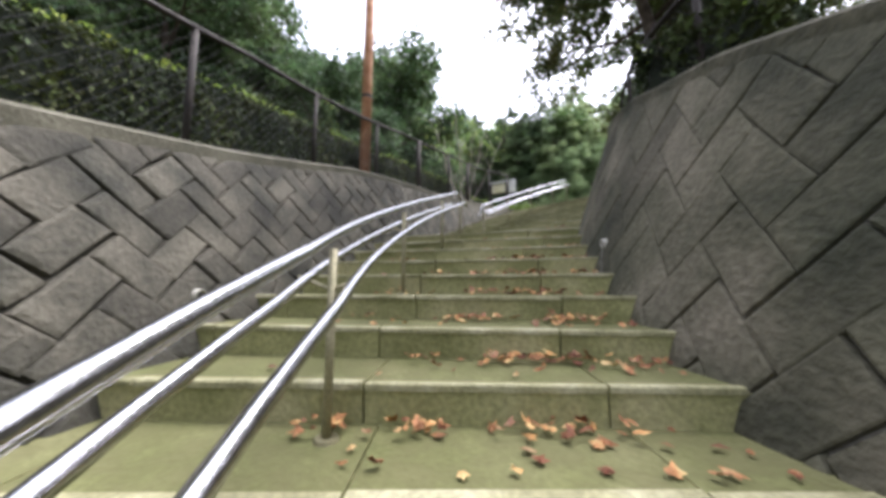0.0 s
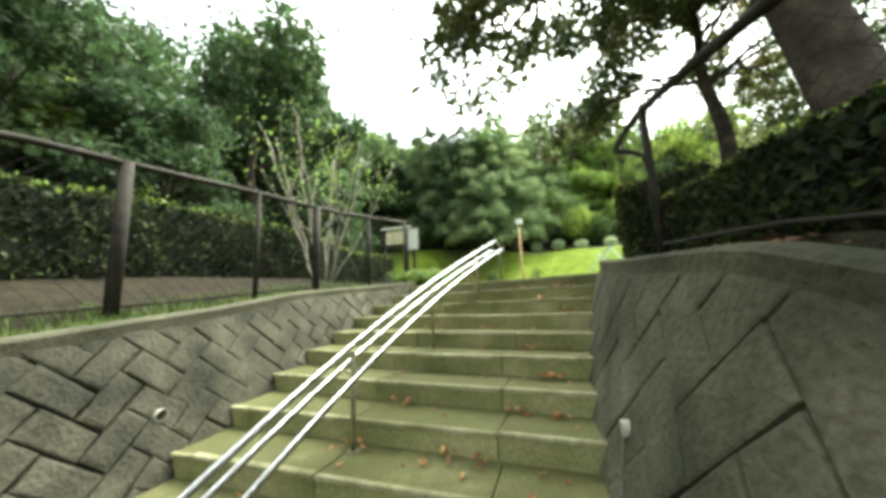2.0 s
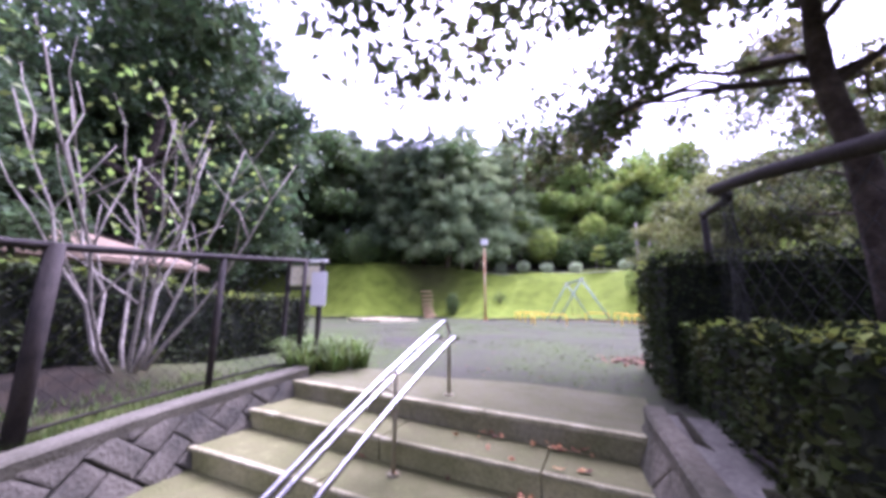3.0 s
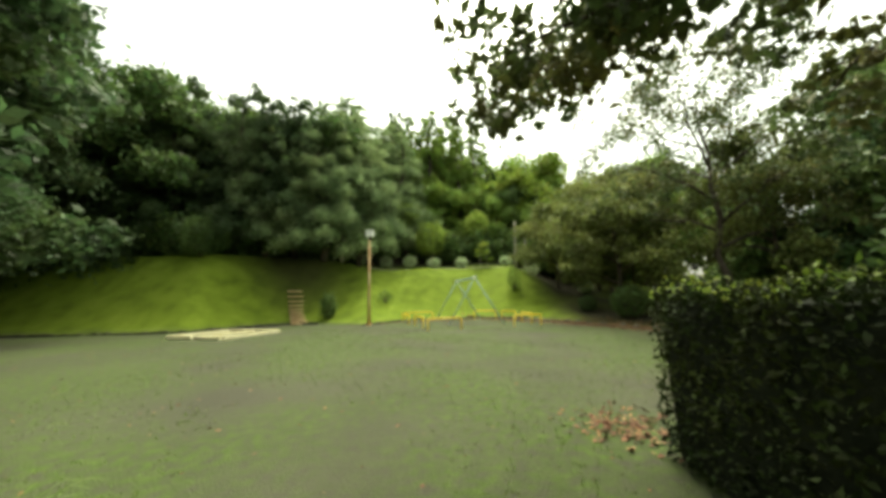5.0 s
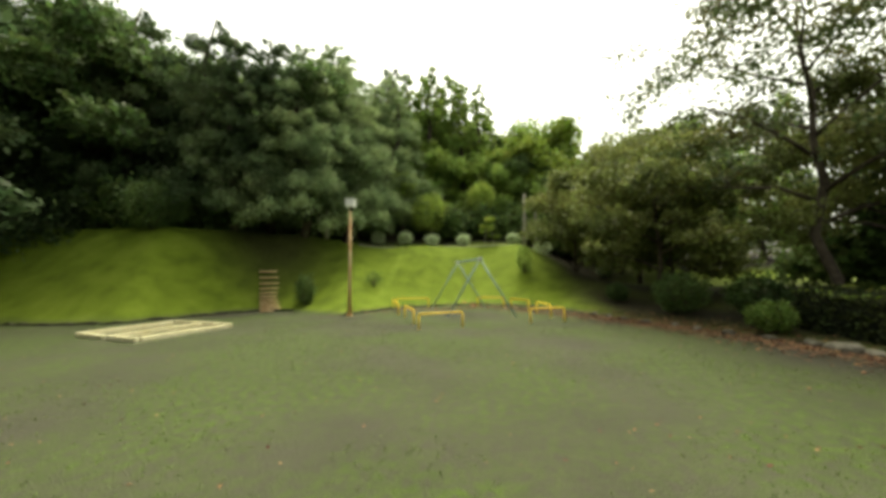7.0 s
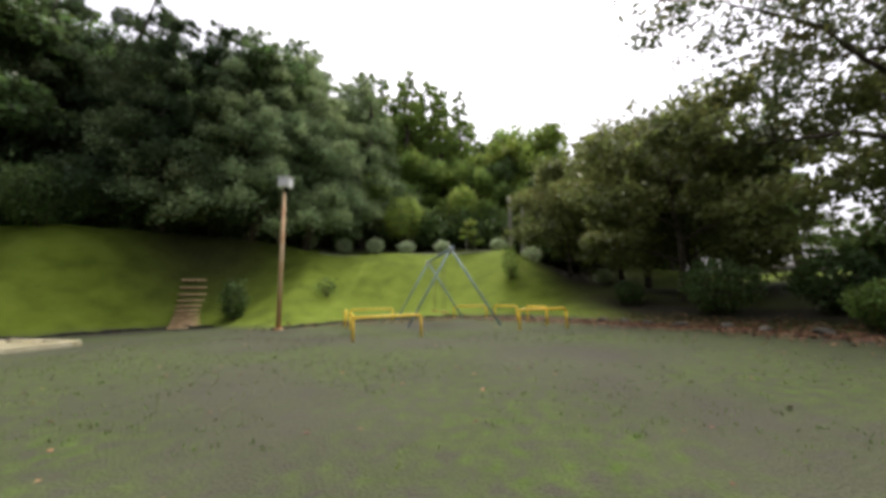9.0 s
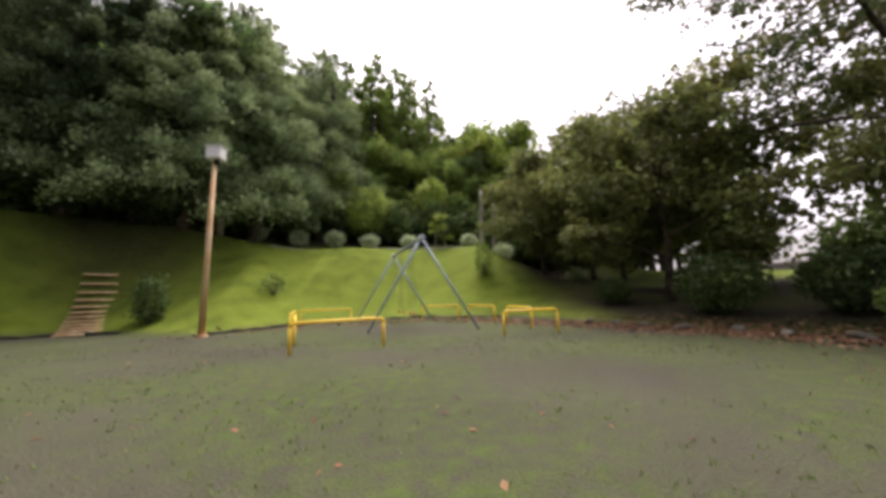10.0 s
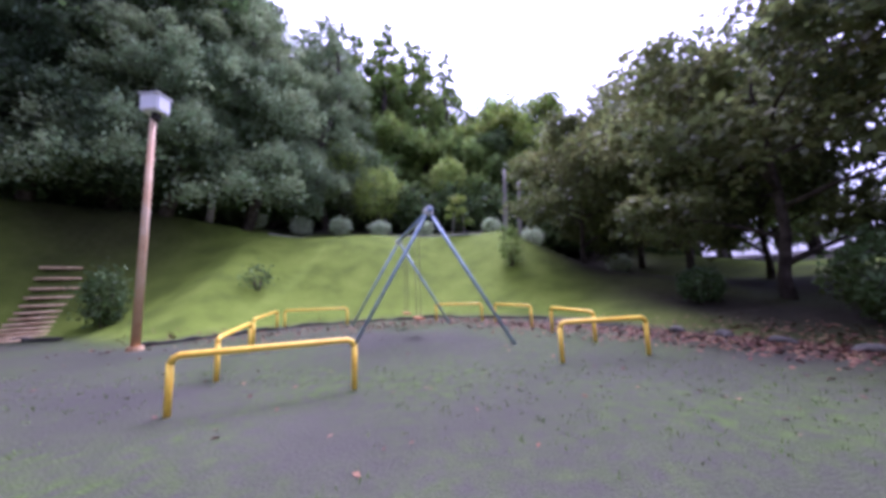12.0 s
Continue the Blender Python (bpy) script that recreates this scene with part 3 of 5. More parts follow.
def coping(name, face, top, sign, label, wide, mat):
    bm = bmesh.new()
    rings = []
    for s in np.arange(-13.8, 0.4, 0.2):
        zt = top(s)
        a, b = face(s, zt) - sign * 0.025, face(s, zt) + sign * wide
        rings.append([bm.verts.new(at(s, a, zt - 0.09)), bm.verts.new(at(s, a, zt + 0.025)), bm.verts.new(at(s, a + sign * 0.02, zt + 0.045)), bm.verts.new(at(s, b, zt + 0.045)), bm.verts.new(at(s, b, zt - 0.09))])
    for a, b in zip(rings, rings[1:]):
        for k in range(5):
            bm.faces.new((a[k], a[(k + 1) % 5], b[(k + 1) % 5], b[k]))
    bm.faces.new(rings[0])
    bm.faces.new(rings[-1][::-1])
    bmesh.ops.recalc_face_normals(bm, faces=bm.faces)
    return tagged(part(name, bm, mat), label, "coping", kind="structure")


wall_left = wall_body("wall_left", left_face, left_top, -1, "leaning retaining wall of grey stones set aslant in herringbone")
wall_right = wall_body("wall_right", right_face, right_top, 1, "mossy dark retaining wall of slanted stones beside the steps", PALE_JOINT)
coping("trim_left", left_face, left_top, -1, "weathered concrete coping strip on the stone wall", 0.16, COPING)
coping("trim_right", right_face, right_top, 1, "mossy concrete coping strip on the dark wall", 0.09, STONE_MOSS)

# ---- drain pipes in the walls ----


def drain_pipe(s, z, face, sign):
    ob = thing("drain_pipe", "short pale drain pipe end poking out of the wall", "pipe", "weep pipes")
    p, x = at(s, face(s, z) - sign * 0.028, z), at(s, face(s, z) + sign * 0.1, z + 0.01)
    bm = bmesh.new()
    d = (p - x).normalized()
    across = d.cross(Vector((0, 0, 1))).normalized()
    rise = across.cross(d)
    rings = [[bm.verts.new(c + rad * (math.cos(2 * math.pi * k / 14) * across + math.sin(2 * math.pi * k / 14) * rise)) for k in range(14)]
             for c, rad in ((x, 0.042), (p, 0.042), (p, 0.033), (p - d * 0.06, 0.033))]
    for a, b in zip(rings, rings[1:]):
        for k in range(14):
            bm.faces.new((a[k], a[(k + 1) % 14], b[(k + 1) % 14], b[k]))
    sleeve = part("sleeve", bm, COPING_PALE, ob, "pale plastic sleeve")
    # The pipe's dark inside is a near-black disc just behind the mouth.
    part("shade_disc", pipe([p - d * 0.035, p - d * 0.03], [0.0335, 0.0335], 14), CORE, sleeve, "near-black disc in place of the shaded hollow")
    if sign < 0:
        return ob
    rows = [at(s - 0.06 * k * (1 + 0.22 * math.sin(2.3 * k)), face(s, z - 0.03 - 0.055 * k) - sign * 0.016, z - 0.03 - 0.055 * k) for k in range(6)]
    streak = bmesh.new()
    tube(streak, rows, [0.003, 0.005, 0.003, 0.005, 0.003, 0.001], 5)
    part("lime_streak", streak, LIME, ob, "pale lime streak down the wall")
    return ob


for s, z in ((-8.22, -2.39), (-5.14, -1.32), (-3.5, -0.95)):
    drain_pipe(s, z, left_face, -1)
for s, z in ((-7.03, -1.99), (-4.84, -1.56), (-3.26, -0.89)):
    drain_pipe(s, z, right_face, 1)

# ---- handrails ----


def handrail(s_low, s_high, z_of, posts, name_label, high):
    ob = thing("handrail", name_label, "handrail", "stair handrails")
    ss = list(np.linspace(s_low, s_high, 26))
    drift = lambda s: 0.055 * min(max(0.0, -8.3 - s), 0.8) ** 2
    top = [at(s, drift(s), z_of(s) + high) for s in ss]
    d0, d1 = (top[0] - top[1]).normalized(), (top[-1] - top[-2]).normalized()
    flat0, flat1 = Vector((d0.x, d0.y, 0)).normalized(), Vector((d1.x, d1.y, 0)).normalized()
    lead = [top[0] + flat0 * 0.06 + Vector((0, 0, -0.03)), top[0] + flat0 * 0.10 + Vector((0, 0, -0.09)), top[0] + flat0 * 0.105 + Vector((0, 0, -0.2))][::-1]
    tail = [top[-1] + flat1 * 0.05 + Vector((0, 0, 0.0)), top[-1] + flat1 * 0.10 + Vector((0, 0, -0.04)), top[-1] + flat1 * 0.125 + Vector((0, 0, -0.10)), top[-1] + flat1 * 0.13 + Vector((0, 0, -0.2))]
    part("top_rail", pipe(lead + top + tail, 0.0195, 10), STEEL, ob, "polished steel top rail", smooth=True)
    for lat in (-0.09, 0.09):
        low = [at(s, lat + drift(s), z_of(s) + high - 0.155) for s in ss]
        ends0 = [low[0] + flat0 * 0.05 + Vector((0, 0, -0.025))]
        ends1 = [low[-1] + flat1 * 0.06 + Vector((0, 0, 0.015)), low[-1] + flat1 * 0.14 + Vector((0, 0, 0.0))]
        part("side_rail", pipe(ends0 + low + ends1, 0.0185, 10), STEEL, ob, smooth=True)
    for s, base in posts:
        p = at(s, drift(s), 0)
        zt = z_of(s) + high - 0.05
        post = part("post", pipe([(p.x, p.y, base - 0.05), (p.x, p.y, zt)], 0.016, 10), POST_STEEL, ob, "dull steel post", smooth=True)
        a, b = at(s, drift(s) - 0.09, z_of(s) + high - 0.165), at(s, drift(s) + 0.09, z_of(s) + high - 0.165)
        part("bracket", pipe([a, (a + b) / 2 - Vector((0, 0, 0.035)), b], 0.009, 6), POST_STEEL, post)
        part("foot_collar", pipe([(p.x, p.y, base), (p.x, p.y, base + 0.012)], [0.045, 0.04], 12), POST_STEEL, post)
    return ob


LOW = -UPPER - LANDING
ramp_up = lambda s: float(np.interp(s, [-UPPER - 0.1, 0.18], [-11 * RISE + 0.0, 0.0]))
ramp_low = lambda s: float(np.interp(s, [LOW - 9 * TREAD, LOW + 0.16], [-20 * RISE, -11 * RISE]))
handrail(-UPPER - 0.08, 0.18, ramp_up, [(-UPPER - 0.08, -11 * RISE), (-7.3 * TREAD, -8 * RISE), (-4.3 * TREAD, -5 * RISE), (-1.3 * TREAD, -2 * RISE), (0.31, 0.006)], "curving triple steel handrail on thin posts up the steps", 0.675)
handrail(LOW - 11 * TREAD, LOW + 0.04, lambda s: ramp_low(s) if s > LOW - 9 * TREAD else ramp_low(LOW - 9 * TREAD) - (LOW - 9 * TREAD - s) * RISE / TREAD,
         [(LOW + 0.164, -11 * RISE), (LOW - 1.4 * TREAD, -13 * RISE), (LOW - 4.4 * TREAD, -16 * RISE), (LOW - 7.3 * TREAD, -19 * RISE), (LOW - 10.3 * TREAD, -22 * RISE)], "triple steel handrail beside the lower steps", 0.615)

# ---- fences ----


def chain_fence(points, base_of, top_pts, label, post_at, thick=(), spacing=0.11):
    """points: plan places; top heights run along them."""
    ob = thing("fence", label, "fence")
    line = [Vector((p[0], p[1], 0)) for p in points]
    length = [0.0]
    for a, b in zip(line, line[1:]):
        length.append(length[-1] + (b - a).length)

    def spot(d):
        x = float(np.interp(d, length, [p.x for p in line]))
        y = float(np.interp(d, length, [p.y for p in line]))
        return x, y, base_of(x, y, d), float(np.interp(d, length, top_pts))

    def p3(d, f):
        x, y, lo, hi = spot(d)
        return Vector((x, y, lo + (hi - lo) * f))

    total = length[-1]
    ds = list(np.linspace(0, total, max(8, int(total / 0.4))))
    part("top_rail", pipe([p3(d, 1.0) for d in ds], 0.03, 8), DARK_IRON, ob, smooth=True)
    part("bottom_rail", pipe([p3(d, 0.07) for d in ds], 0.012, 6), DARK_IRON, ob, smooth=True)
    for d in post_at:
        r = 0.052 if d in thick else 0.03
        x, y, lo, hi = spot(d)
        part("post", pipe([(x, y, lo - 0.1), (x, y, hi + 0.02)], r, 10), DARK_IRON, ob, smooth=True)
    bm = bmesh.new()
    high = max(0.5, spot(total / 2)[3] - spot(total / 2)[2])
    k = -high
    while k < total:
        for rising in (True, False):
            d0, d1 = max(k, 0.0), min(k + high, total)
            if d1 - d0 < 0.05:
                continue
            f0, f1 = (d0 - k) / high, (d1 - k) / high
            if not rising:
                f0, f1 = 1 - f0, 1 - f1
            n = 4
            tube(bm, [p3(d0 + (d1 - d0) * i / n, 0.05 + 0.95 * (f0 + (f1 - f0) * i / n)) for i in range(n + 1)], 0.0017, 3, caps=False)
        k += spacing
    part("chain_link", bm, WIRE, ob, "thin dark diamond wire netting")
    return ob


left_line = [at(s, min(-2.05, left_face(s, left_top(s)) - 0.3)) for s in np.arange(-12.5, 0.3, 0.5)] + [Vector((-2.1, 0.36, 0))]
POSTS = [0.3, 2.2, 4.1, 6.0, 7.8, 9.4, 10.89, 12.16, 13.09, 14.25, 15.26]
left_tops = [float(np.interp(s, [-12.5, -8, -7, -4.8, -4, -2.5, -1.5, 0], [-1.4, -0.1, 0.28, 0.82, 1.0, 1.16, 1.22, 1.36])) for s in np.arange(-12.5, 0.3, 0.5)] + [1.4]
chain_fence([(p.x, p.y) for p in left_line], lambda x, y, d: ground_at(x, y), left_tops, "dark chain-link fence on top of the stone wall", POSTS, thick=(10.89, 13.09))
right_line = [at(s, right_face(s, right_top(s)) + 0.3) for s in np.arange(-7.5, 0.0, 0.5)] + [Vector((2.2, 0.2, 0)), Vector((2.27, 1.27, 0))]
right_tops = [float(np.interp(s, [-7.5, -4, -2.4, -1, 0], [0.0, 0.75, 1.1, 1.36, 1.52])) for s in np.arange(-7.5, 0.0, 0.5)] + [1.56, 1.7]
chain_fence([(p.x, p.y) for p in right_line], lambda x, y, d: ground_at(x, y), right_tops, "tall dark chain-link fence beside the hedge", [0.2, 2.2, 4.2, 9.6])

# ---- hedges ----


def hedge(name, corners, base_of, height, leaf, count, mat, label, seed, group=""):
    """A clipped hedge over a run of plan places: (x, y, half width)."""
    rng = np.random.default_rng(seed)
    ob = thing(name, label, "hedge", group)
    pts = [Vector((c[0], c[1], 0)) for c in corners]
    half = [c[2] for c in corners]
    cum = [0.0]
    for a, b in zip(pts, pts[1:]):
        cum.append(cum[-1] + (b - a).length)

    def place(d, side, f):
        x, y = float(np.interp(d, cum, [p.x for p in pts])), float(np.interp(d, cum, [p.y for p in pts]))
        i = min(max(int(np.searchsorted(cum, d)) - 1, 0), len(pts) - 2)
        t = (pts[i + 1] - pts[i]).normalized()
        h = float(np.interp(d, cum, half))
        x, y = x + t.y * side * h, y - t.x * side * h
        return x, y, base_of(x, y) + f * height

    # Added solid core, coloured near-black as the shade between the leaves.
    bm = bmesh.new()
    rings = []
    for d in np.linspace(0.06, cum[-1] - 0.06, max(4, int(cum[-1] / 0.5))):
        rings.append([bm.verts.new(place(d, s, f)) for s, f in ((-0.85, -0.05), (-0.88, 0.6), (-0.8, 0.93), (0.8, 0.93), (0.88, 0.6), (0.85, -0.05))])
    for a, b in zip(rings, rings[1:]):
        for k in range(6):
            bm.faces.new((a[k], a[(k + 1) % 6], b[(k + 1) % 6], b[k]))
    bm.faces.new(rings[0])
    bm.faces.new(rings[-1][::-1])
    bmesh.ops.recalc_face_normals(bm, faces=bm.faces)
    part("shade_core", bm, CORE, ob, "solid near-black core standing in for the shade inside")
    c = []
    wide = sum(half) / len(half)
    areas = np.array([height, height, 2 * wide, 2 * wide * height / cum[-1], 2 * wide * height / cum[-1]])
    which = rng.choice(5, size=count, p=areas / areas.sum())
    for w in which:
        d, f, s = rng.uniform(0, cum[-1]), rng.uniform(0.02, 1.0), rng.uniform(-1, 1)
        wob = 0.06 * math.sin(d * 5.1) + 0.05 * math.sin(d * 11 + f * 7)
        if w < 2:
            s = (1 if w else -1) * (1 - abs(rng.normal(0, 0.07)) + wob * 0.6)
            if f > 0.92:
                s *= 0.96
        elif w == 2:
            f = 1 - abs(rng.normal(0, 0.05)) + wob * 0.5
        else:
            d = (cum[-1] - abs(rng.normal(0, 0.04))) if w == 3 else abs(rng.normal(0, 0.04))
        c.append(place(d, s, f))
    leaves("foliage", c, leaf, mat, rng, ob, up=0.5)
    # Brighter yellow-green leaves, thickest along the two top edges.
    top_spots = []
    for _ in range(count // 18):
        d, edge = rng.uniform(0, cum[-1]), rng.choice([-1, 1]) * (1 - abs(rng.normal(0, 0.3)))
        top_spots.append(place(d, edge, 1.0 + 0.03 * math.sin(d * 6) + rng.normal(0, 0.025)))
    tagged(leaves("new_growth", top_spots, leaf * 0.9, LEAF_BRIGHT, rng, ob, "yellow-green leaves along the hedge top", up=0.8), kind="stuff")
    return ob


flat = lambda x, y: ground_at(round(x * 12) / 12, round(y * 12) / 12)
hedge("hedge", [(at(s, side).x, at(s, side).y, 0.6) for s, side in [(v, float(np.interp(v, [-2.4, -0.8], [-3.92, -4.05]))) for v in np.arange(-8.5, 0, 0.8)]] + [(-4.2, 0.4, 0.45), (-4.3, 1.9, 0.45)], flat, 0.98, 0.07, 28000, LEAF_HEDGE, "long clipped dark green hedge behind the fence", 11)
hedge("hedge", [(2.38, 1.0, 0.6), (2.36, 1.55, 0.6), (2.36, 2.75, 0.6)], flat, 1.3, 0.05, 10000, LEAF_HEDGE, "thick clipped dark hedge at the top of the steps", 12)
hedge("hedge", [(2.28, -1.5, 0.34), (2.3, 0.0, 0.38), (2.36, 0.96, 0.44)], flat, 0.66, 0.05, 8000, LEAF_HEDGE, "lower clipped dark hedge along the wall top", 17)
hedge("hedge", [(2.9, 2.2, 0.62), (8.0, 2.6, 0.62)], flat, 1.36, 0.06, 14000, LEAF_HEDGE, "clipped dark hedge along the park edge", 13)
hedge("hedge", [(at(s, right_face(s, right_top(s)) + 0.66).x, at(s, right_face(s, right_top(s)) + 0.66).y, 0.3) for s in np.arange(-6.5, -0.3, 0.6)], flat, 0.42, 0.06, 11000, LEAF_HEDGE, "low shaded dark hedge behind the fence", 14)
hedge("hedge", [(3.75, -5.5, 0.55), (4.2, -3.0, 0.55), (4.3, 0.9, 0.55)], flat, 0.55, 0.08, 11000, LEAF_HEDGE, "dark shrub row under the cherry trees", 15)

# ---- trees ----


def limb_path(a, b, sag, rng, n=5, bent=0.05):
    a, b = Vector(a), Vector(b)
    out = []
    for i in range(n + 1):
        t = i / n
        p = a.lerp(b, t)
        p.z += sag * math.sin(math.pi * t)
        if 0 < i < n:
            p += Vector((rng.uniform(-1, 1), rng.uniform(-1, 1), rng.uniform(-0.5, 0.5))) * (b - a).length * bent
        out.append(p)
    return out


def broadleaf(label, h, r, seed, mat, count, leaf, clear=0.25, lean=(0, 0), bark=BARK, trunk_r=None, limbs=8, gaps=26, low=0.45, group="", name="tree", flatten=0.62, limb_r=0.62, boughs=()):
    rng, nrg = random.Random(seed), np.random.default_rng(seed)
    ob = thing(name, label, "tree", group)
    tr = trunk_r or 0.022 * h + 0.03
    bm = bmesh.new()
    top = Vector((lean[0], lean[1], h * 0.8))
    path = limb_path((0, 0, -0.25), top, 0, rng, 7, 0.018)
    tube(bm, path, [tr * (1.25 if i == 0 else 1) * (1 - 0.8 * i / 7) for i in range(8)], 9)
    blobs = [(top + Vector((0, 0, h * 0.04)), r * 0.55)]
    for k in range(limbs):
        t = clear + (0.92 - clear) * (k + rng.random()) / limbs
        f = t * 7
        base = path[int(f)].lerp(path[min(int(f) + 1, 7)], f % 1)
        a = k * 2.4 + rng.uniform(-0.4, 0.4)
        reach = r * (1.0 - 0.45 * max(0, t - 0.45)) * rng.uniform(0.62, 0.95)
        tip = base + Vector((math.cos(a) * reach, math.sin(a) * reach, h * rng.uniform(0.06, 0.2) * (1 if t > low else 0.7)))
        lp = limb_path(base, tip, h * 0.02, rng, 4)
        r0 = tr * (1 - 0.75 * t) * limb_r
        tube(bm, lp, [r0 * (1 - 0.8 * i / 4) + 0.004 for i in range(5)], 6)
        for q in range(3):
            mid = lp[2 + (q % 2)]
            sp = mid + Vector((rng.uniform(-1, 1), rng.uniform(-1, 1), rng.uniform(0.1, 0.8))) * reach * 0.4
            tube(bm, limb_path(mid, sp, 0, rng, 2), [r0 * 0.35, r0 * 0.2, 0.004], 5)
            blobs.append((sp, r * 0.2))
        blobs += [(tip, r * rng.uniform(0.28, 0.4)), (lp[3], r * rng.uniform(0.24, 0.34))]
    for dx, dy, dz in boughs:
        tip = Vector((dx, dy, dz))
        lp = limb_path(path[4], tip, h * 0.05, rng, 6, 0.03)
        tube(bm, lp, [tr * 0.2 * (1 - 0.85 * i / 6) + 0.003 for i in range(7)], 6)
        blobs += [(tip, r * 0.2), (lp[5], r * 0.2), (lp[4] + Vector((0, 0, 0.15)), r * 0.16), (tip - Vector((0, 0, r * 0.17)), r * 0.15)]
    part("trunk", bm, bark, ob, smooth=True)
    cent, rad = np.array([tuple(b[0]) for b in blobs]), np.array([b[1] for b in blobs])
    which = nrg.choice(len(blobs), size=count, p=rad**2 / (rad**2).sum())
    clumps = nrg.normal(size=(len(blobs), gaps, 3))
    clumps /= np.linalg.norm(clumps, axis=2, keepdims=True)
    clumps *= nrg.uniform(0.45, 1.0, (len(blobs), gaps, 1))
    pts = cent[which] + rad[which, None] * (clumps[which, nrg.integers(0, gaps, count)] + nrg.normal(0, 0.17, (count, 3))) * (1, 1, flatten)
    leaves("crown", pts, leaf, mat, nrg, ob, up=0.7)
    return ob


def conifer(label, h, r, seed, mat, count, leaf, droop=0.3, group="", clear=0.12):
    rng, nrg = random.Random(seed), np.random.default_rng(seed)
    ob = thing("conifer", label, "tree", group)
    bm = bmesh.new()
    tube(bm, limb_path((0, 0, -0.3), (rng.uniform(-0.2, 0.2), rng.uniform(-0.2, 0.2), h * 0.98), 0, rng, 5), [0.02 * h * (1 - 0.9 * i / 5) + 0.01 for i in range(6)], 8)
    part("trunk", bm, BARK, ob, smooth=True)
    boughs, bm = [], bmesh.new()
    z = h * clear
    while z < h * 0.97:
        for _ in range(5):
            a = rng.uniform(0, 2 * math.pi)
            length = r * (1 - z / h) ** 0.6 * rng.uniform(0.65, 1.12) + 0.15
            boughs.append((z + rng.uniform(-0.3, 0.3), a, length))
            tube(bm, [(0, 0, z), (math.cos(a) * length * 0.85, math.sin(a) * length * 0.85, z + 0.05 * length - droop * length * 0.6)], [0.012 + 0.006 * length, 0.005], 4)
        z += h * 0.036
    tagged(part("branchwork", bm, BARK, ob, smooth=True), kind="stuff")
    b = np.array(boughs)
    w = b[:, 2] ** 1.3
    i = nrg.choice(len(b), size=count, p=w / w.sum())
    t = np.sqrt(nrg.uniform(0.02, 1, count))
    side = nrg.normal(0, 0.16, count) * b[i, 2] * (1.1 - 0.7 * t)
    L = b[i, 2] * t
    x = np.cos(b[i, 1]) * L - np.sin(b[i, 1]) * side
    y = np.sin(b[i, 1]) * L + np.cos(b[i, 1]) * side
    zz = b[i, 0] + 0.08 * L - droop * L * t + nrg.normal(0, 0.13, count) * (0.4 + b[i, 2] * 0.35) - np.abs(side) * 0.35
    leaves("crown", np.stack([x, y, zz], 1), leaf, mat, nrg, ob, aspect=0.38, up=1.2)
    return ob


def planted(model, x, y, scale=1.0, turn=0.0, tall=1.0, z=None):
    zz = (ground_at(x, y) if z is None else z) - 0.05
    return copy_thing(model, Matrix.LocRotScale((x, y, zz), Euler((0, 0, radians(turn))), (scale, scale, scale * tall)))


def settle(model, x, y, turn=0.0):
    model.matrix_basis = pose(x, y, ground_at(x, y) - 0.05, 0, 0, turn)
    return model


# models for the woods, the first of each stands in the wood itself
wood = random.Random(21)
con_a = settle(conifer("tall dark conifer with drooping boughs on the slope", 14, 4.6, 31, LEAF_CONIFER, 32000, 0.21, 0.24, "dark conifers"), -13.5, 22.5)
con_d = settle(conifer("broad light green conifer with spreading boughs", 14, 4.8, 34, LEAF_CEDAR, 32000, 0.2, 0.26, "light conifers"), -9.5, 25)
con_b = settle(conifer("slender pointed conifer on the wooded ridge", 12, 2.0, 32, LEAF_MID, 9000, 0.25, 0.22, "ridge conifers"), -6, 47)
con_c = settle(conifer("dark pointed conifer on the wooded ridge", 12, 2.2, 33, LEAF_DARK, 9000, 0.26, 0.26, "ridge conifers"), 3, 50)
bro_a = settle(broadleaf("dense dark green broadleaf tree in the wood", 11, 4.6, 41, LEAF_DARK, 13000, 0.32, group="wood trees"), -25.5, 18.8)
bro_b = settle(broadleaf("leafy green tree in the wood", 10, 4.2, 42, LEAF_MID, 12000, 0.3, group="wood trees"), -24, 6)
bro_d = settle(broadleaf("leafy dark green tree behind the hedge", 10, 4.2, 44, LEAF_SHADED, 20000, 0.24, gaps=40, group="wood trees"), -14.5, -2.5)
bro_e = settle(broadleaf("small dark green leafy tree behind the hedge", 7.5, 3.4, 45, LEAF_SHADED, 14000, 0.2, gaps=34, group="wood trees"), -9.2, -4.6)
bro_c = settle(broadleaf("sunlit yellow-green tree in the wood", 8.5, 3.6, 43, LEAF_BRIGHT, 9000, 0.28, group="wood trees"), 8, 42)

# the dark stand behind the left bank
for x, y, k in [(-16.5, 21, 1.0), (-17, 26, 1.05), (-21, 20, 1.0), (-13, 31, 1.2), (-24, 25, 1.1), (-19, 31, 1.08), (-10, 34, 1.0), (-27, 17, 1.15), (-31, 22, 1.25), (-14.4, 20.4, 0.85)]:
    planted(con_a, x, y, k, wood.uniform(0, 360), wood.uniform(0.9, 1.1))
for x, y, k in [(-27, 13.8, 1.85), (-32, 10, 1.95), (-33, 17, 1.9)]:
    planted(con_a, x, y, k, wood.uniform(0, 360))
for x, y, k in [(-15, 33, 1.3), (-20, 36, 1.4), (-11, 37, 1.2), (-25, 32, 1.6), (-7, 39, 1.1), (-17, 29, 1.2), (-21, 24, 1.2), (-29, 27, 1.6), (-13, 26.5, 1.25)]:
    planted(bro_b if y > 31 else bro_a, x, y, k, wood.uniform(0, 360))
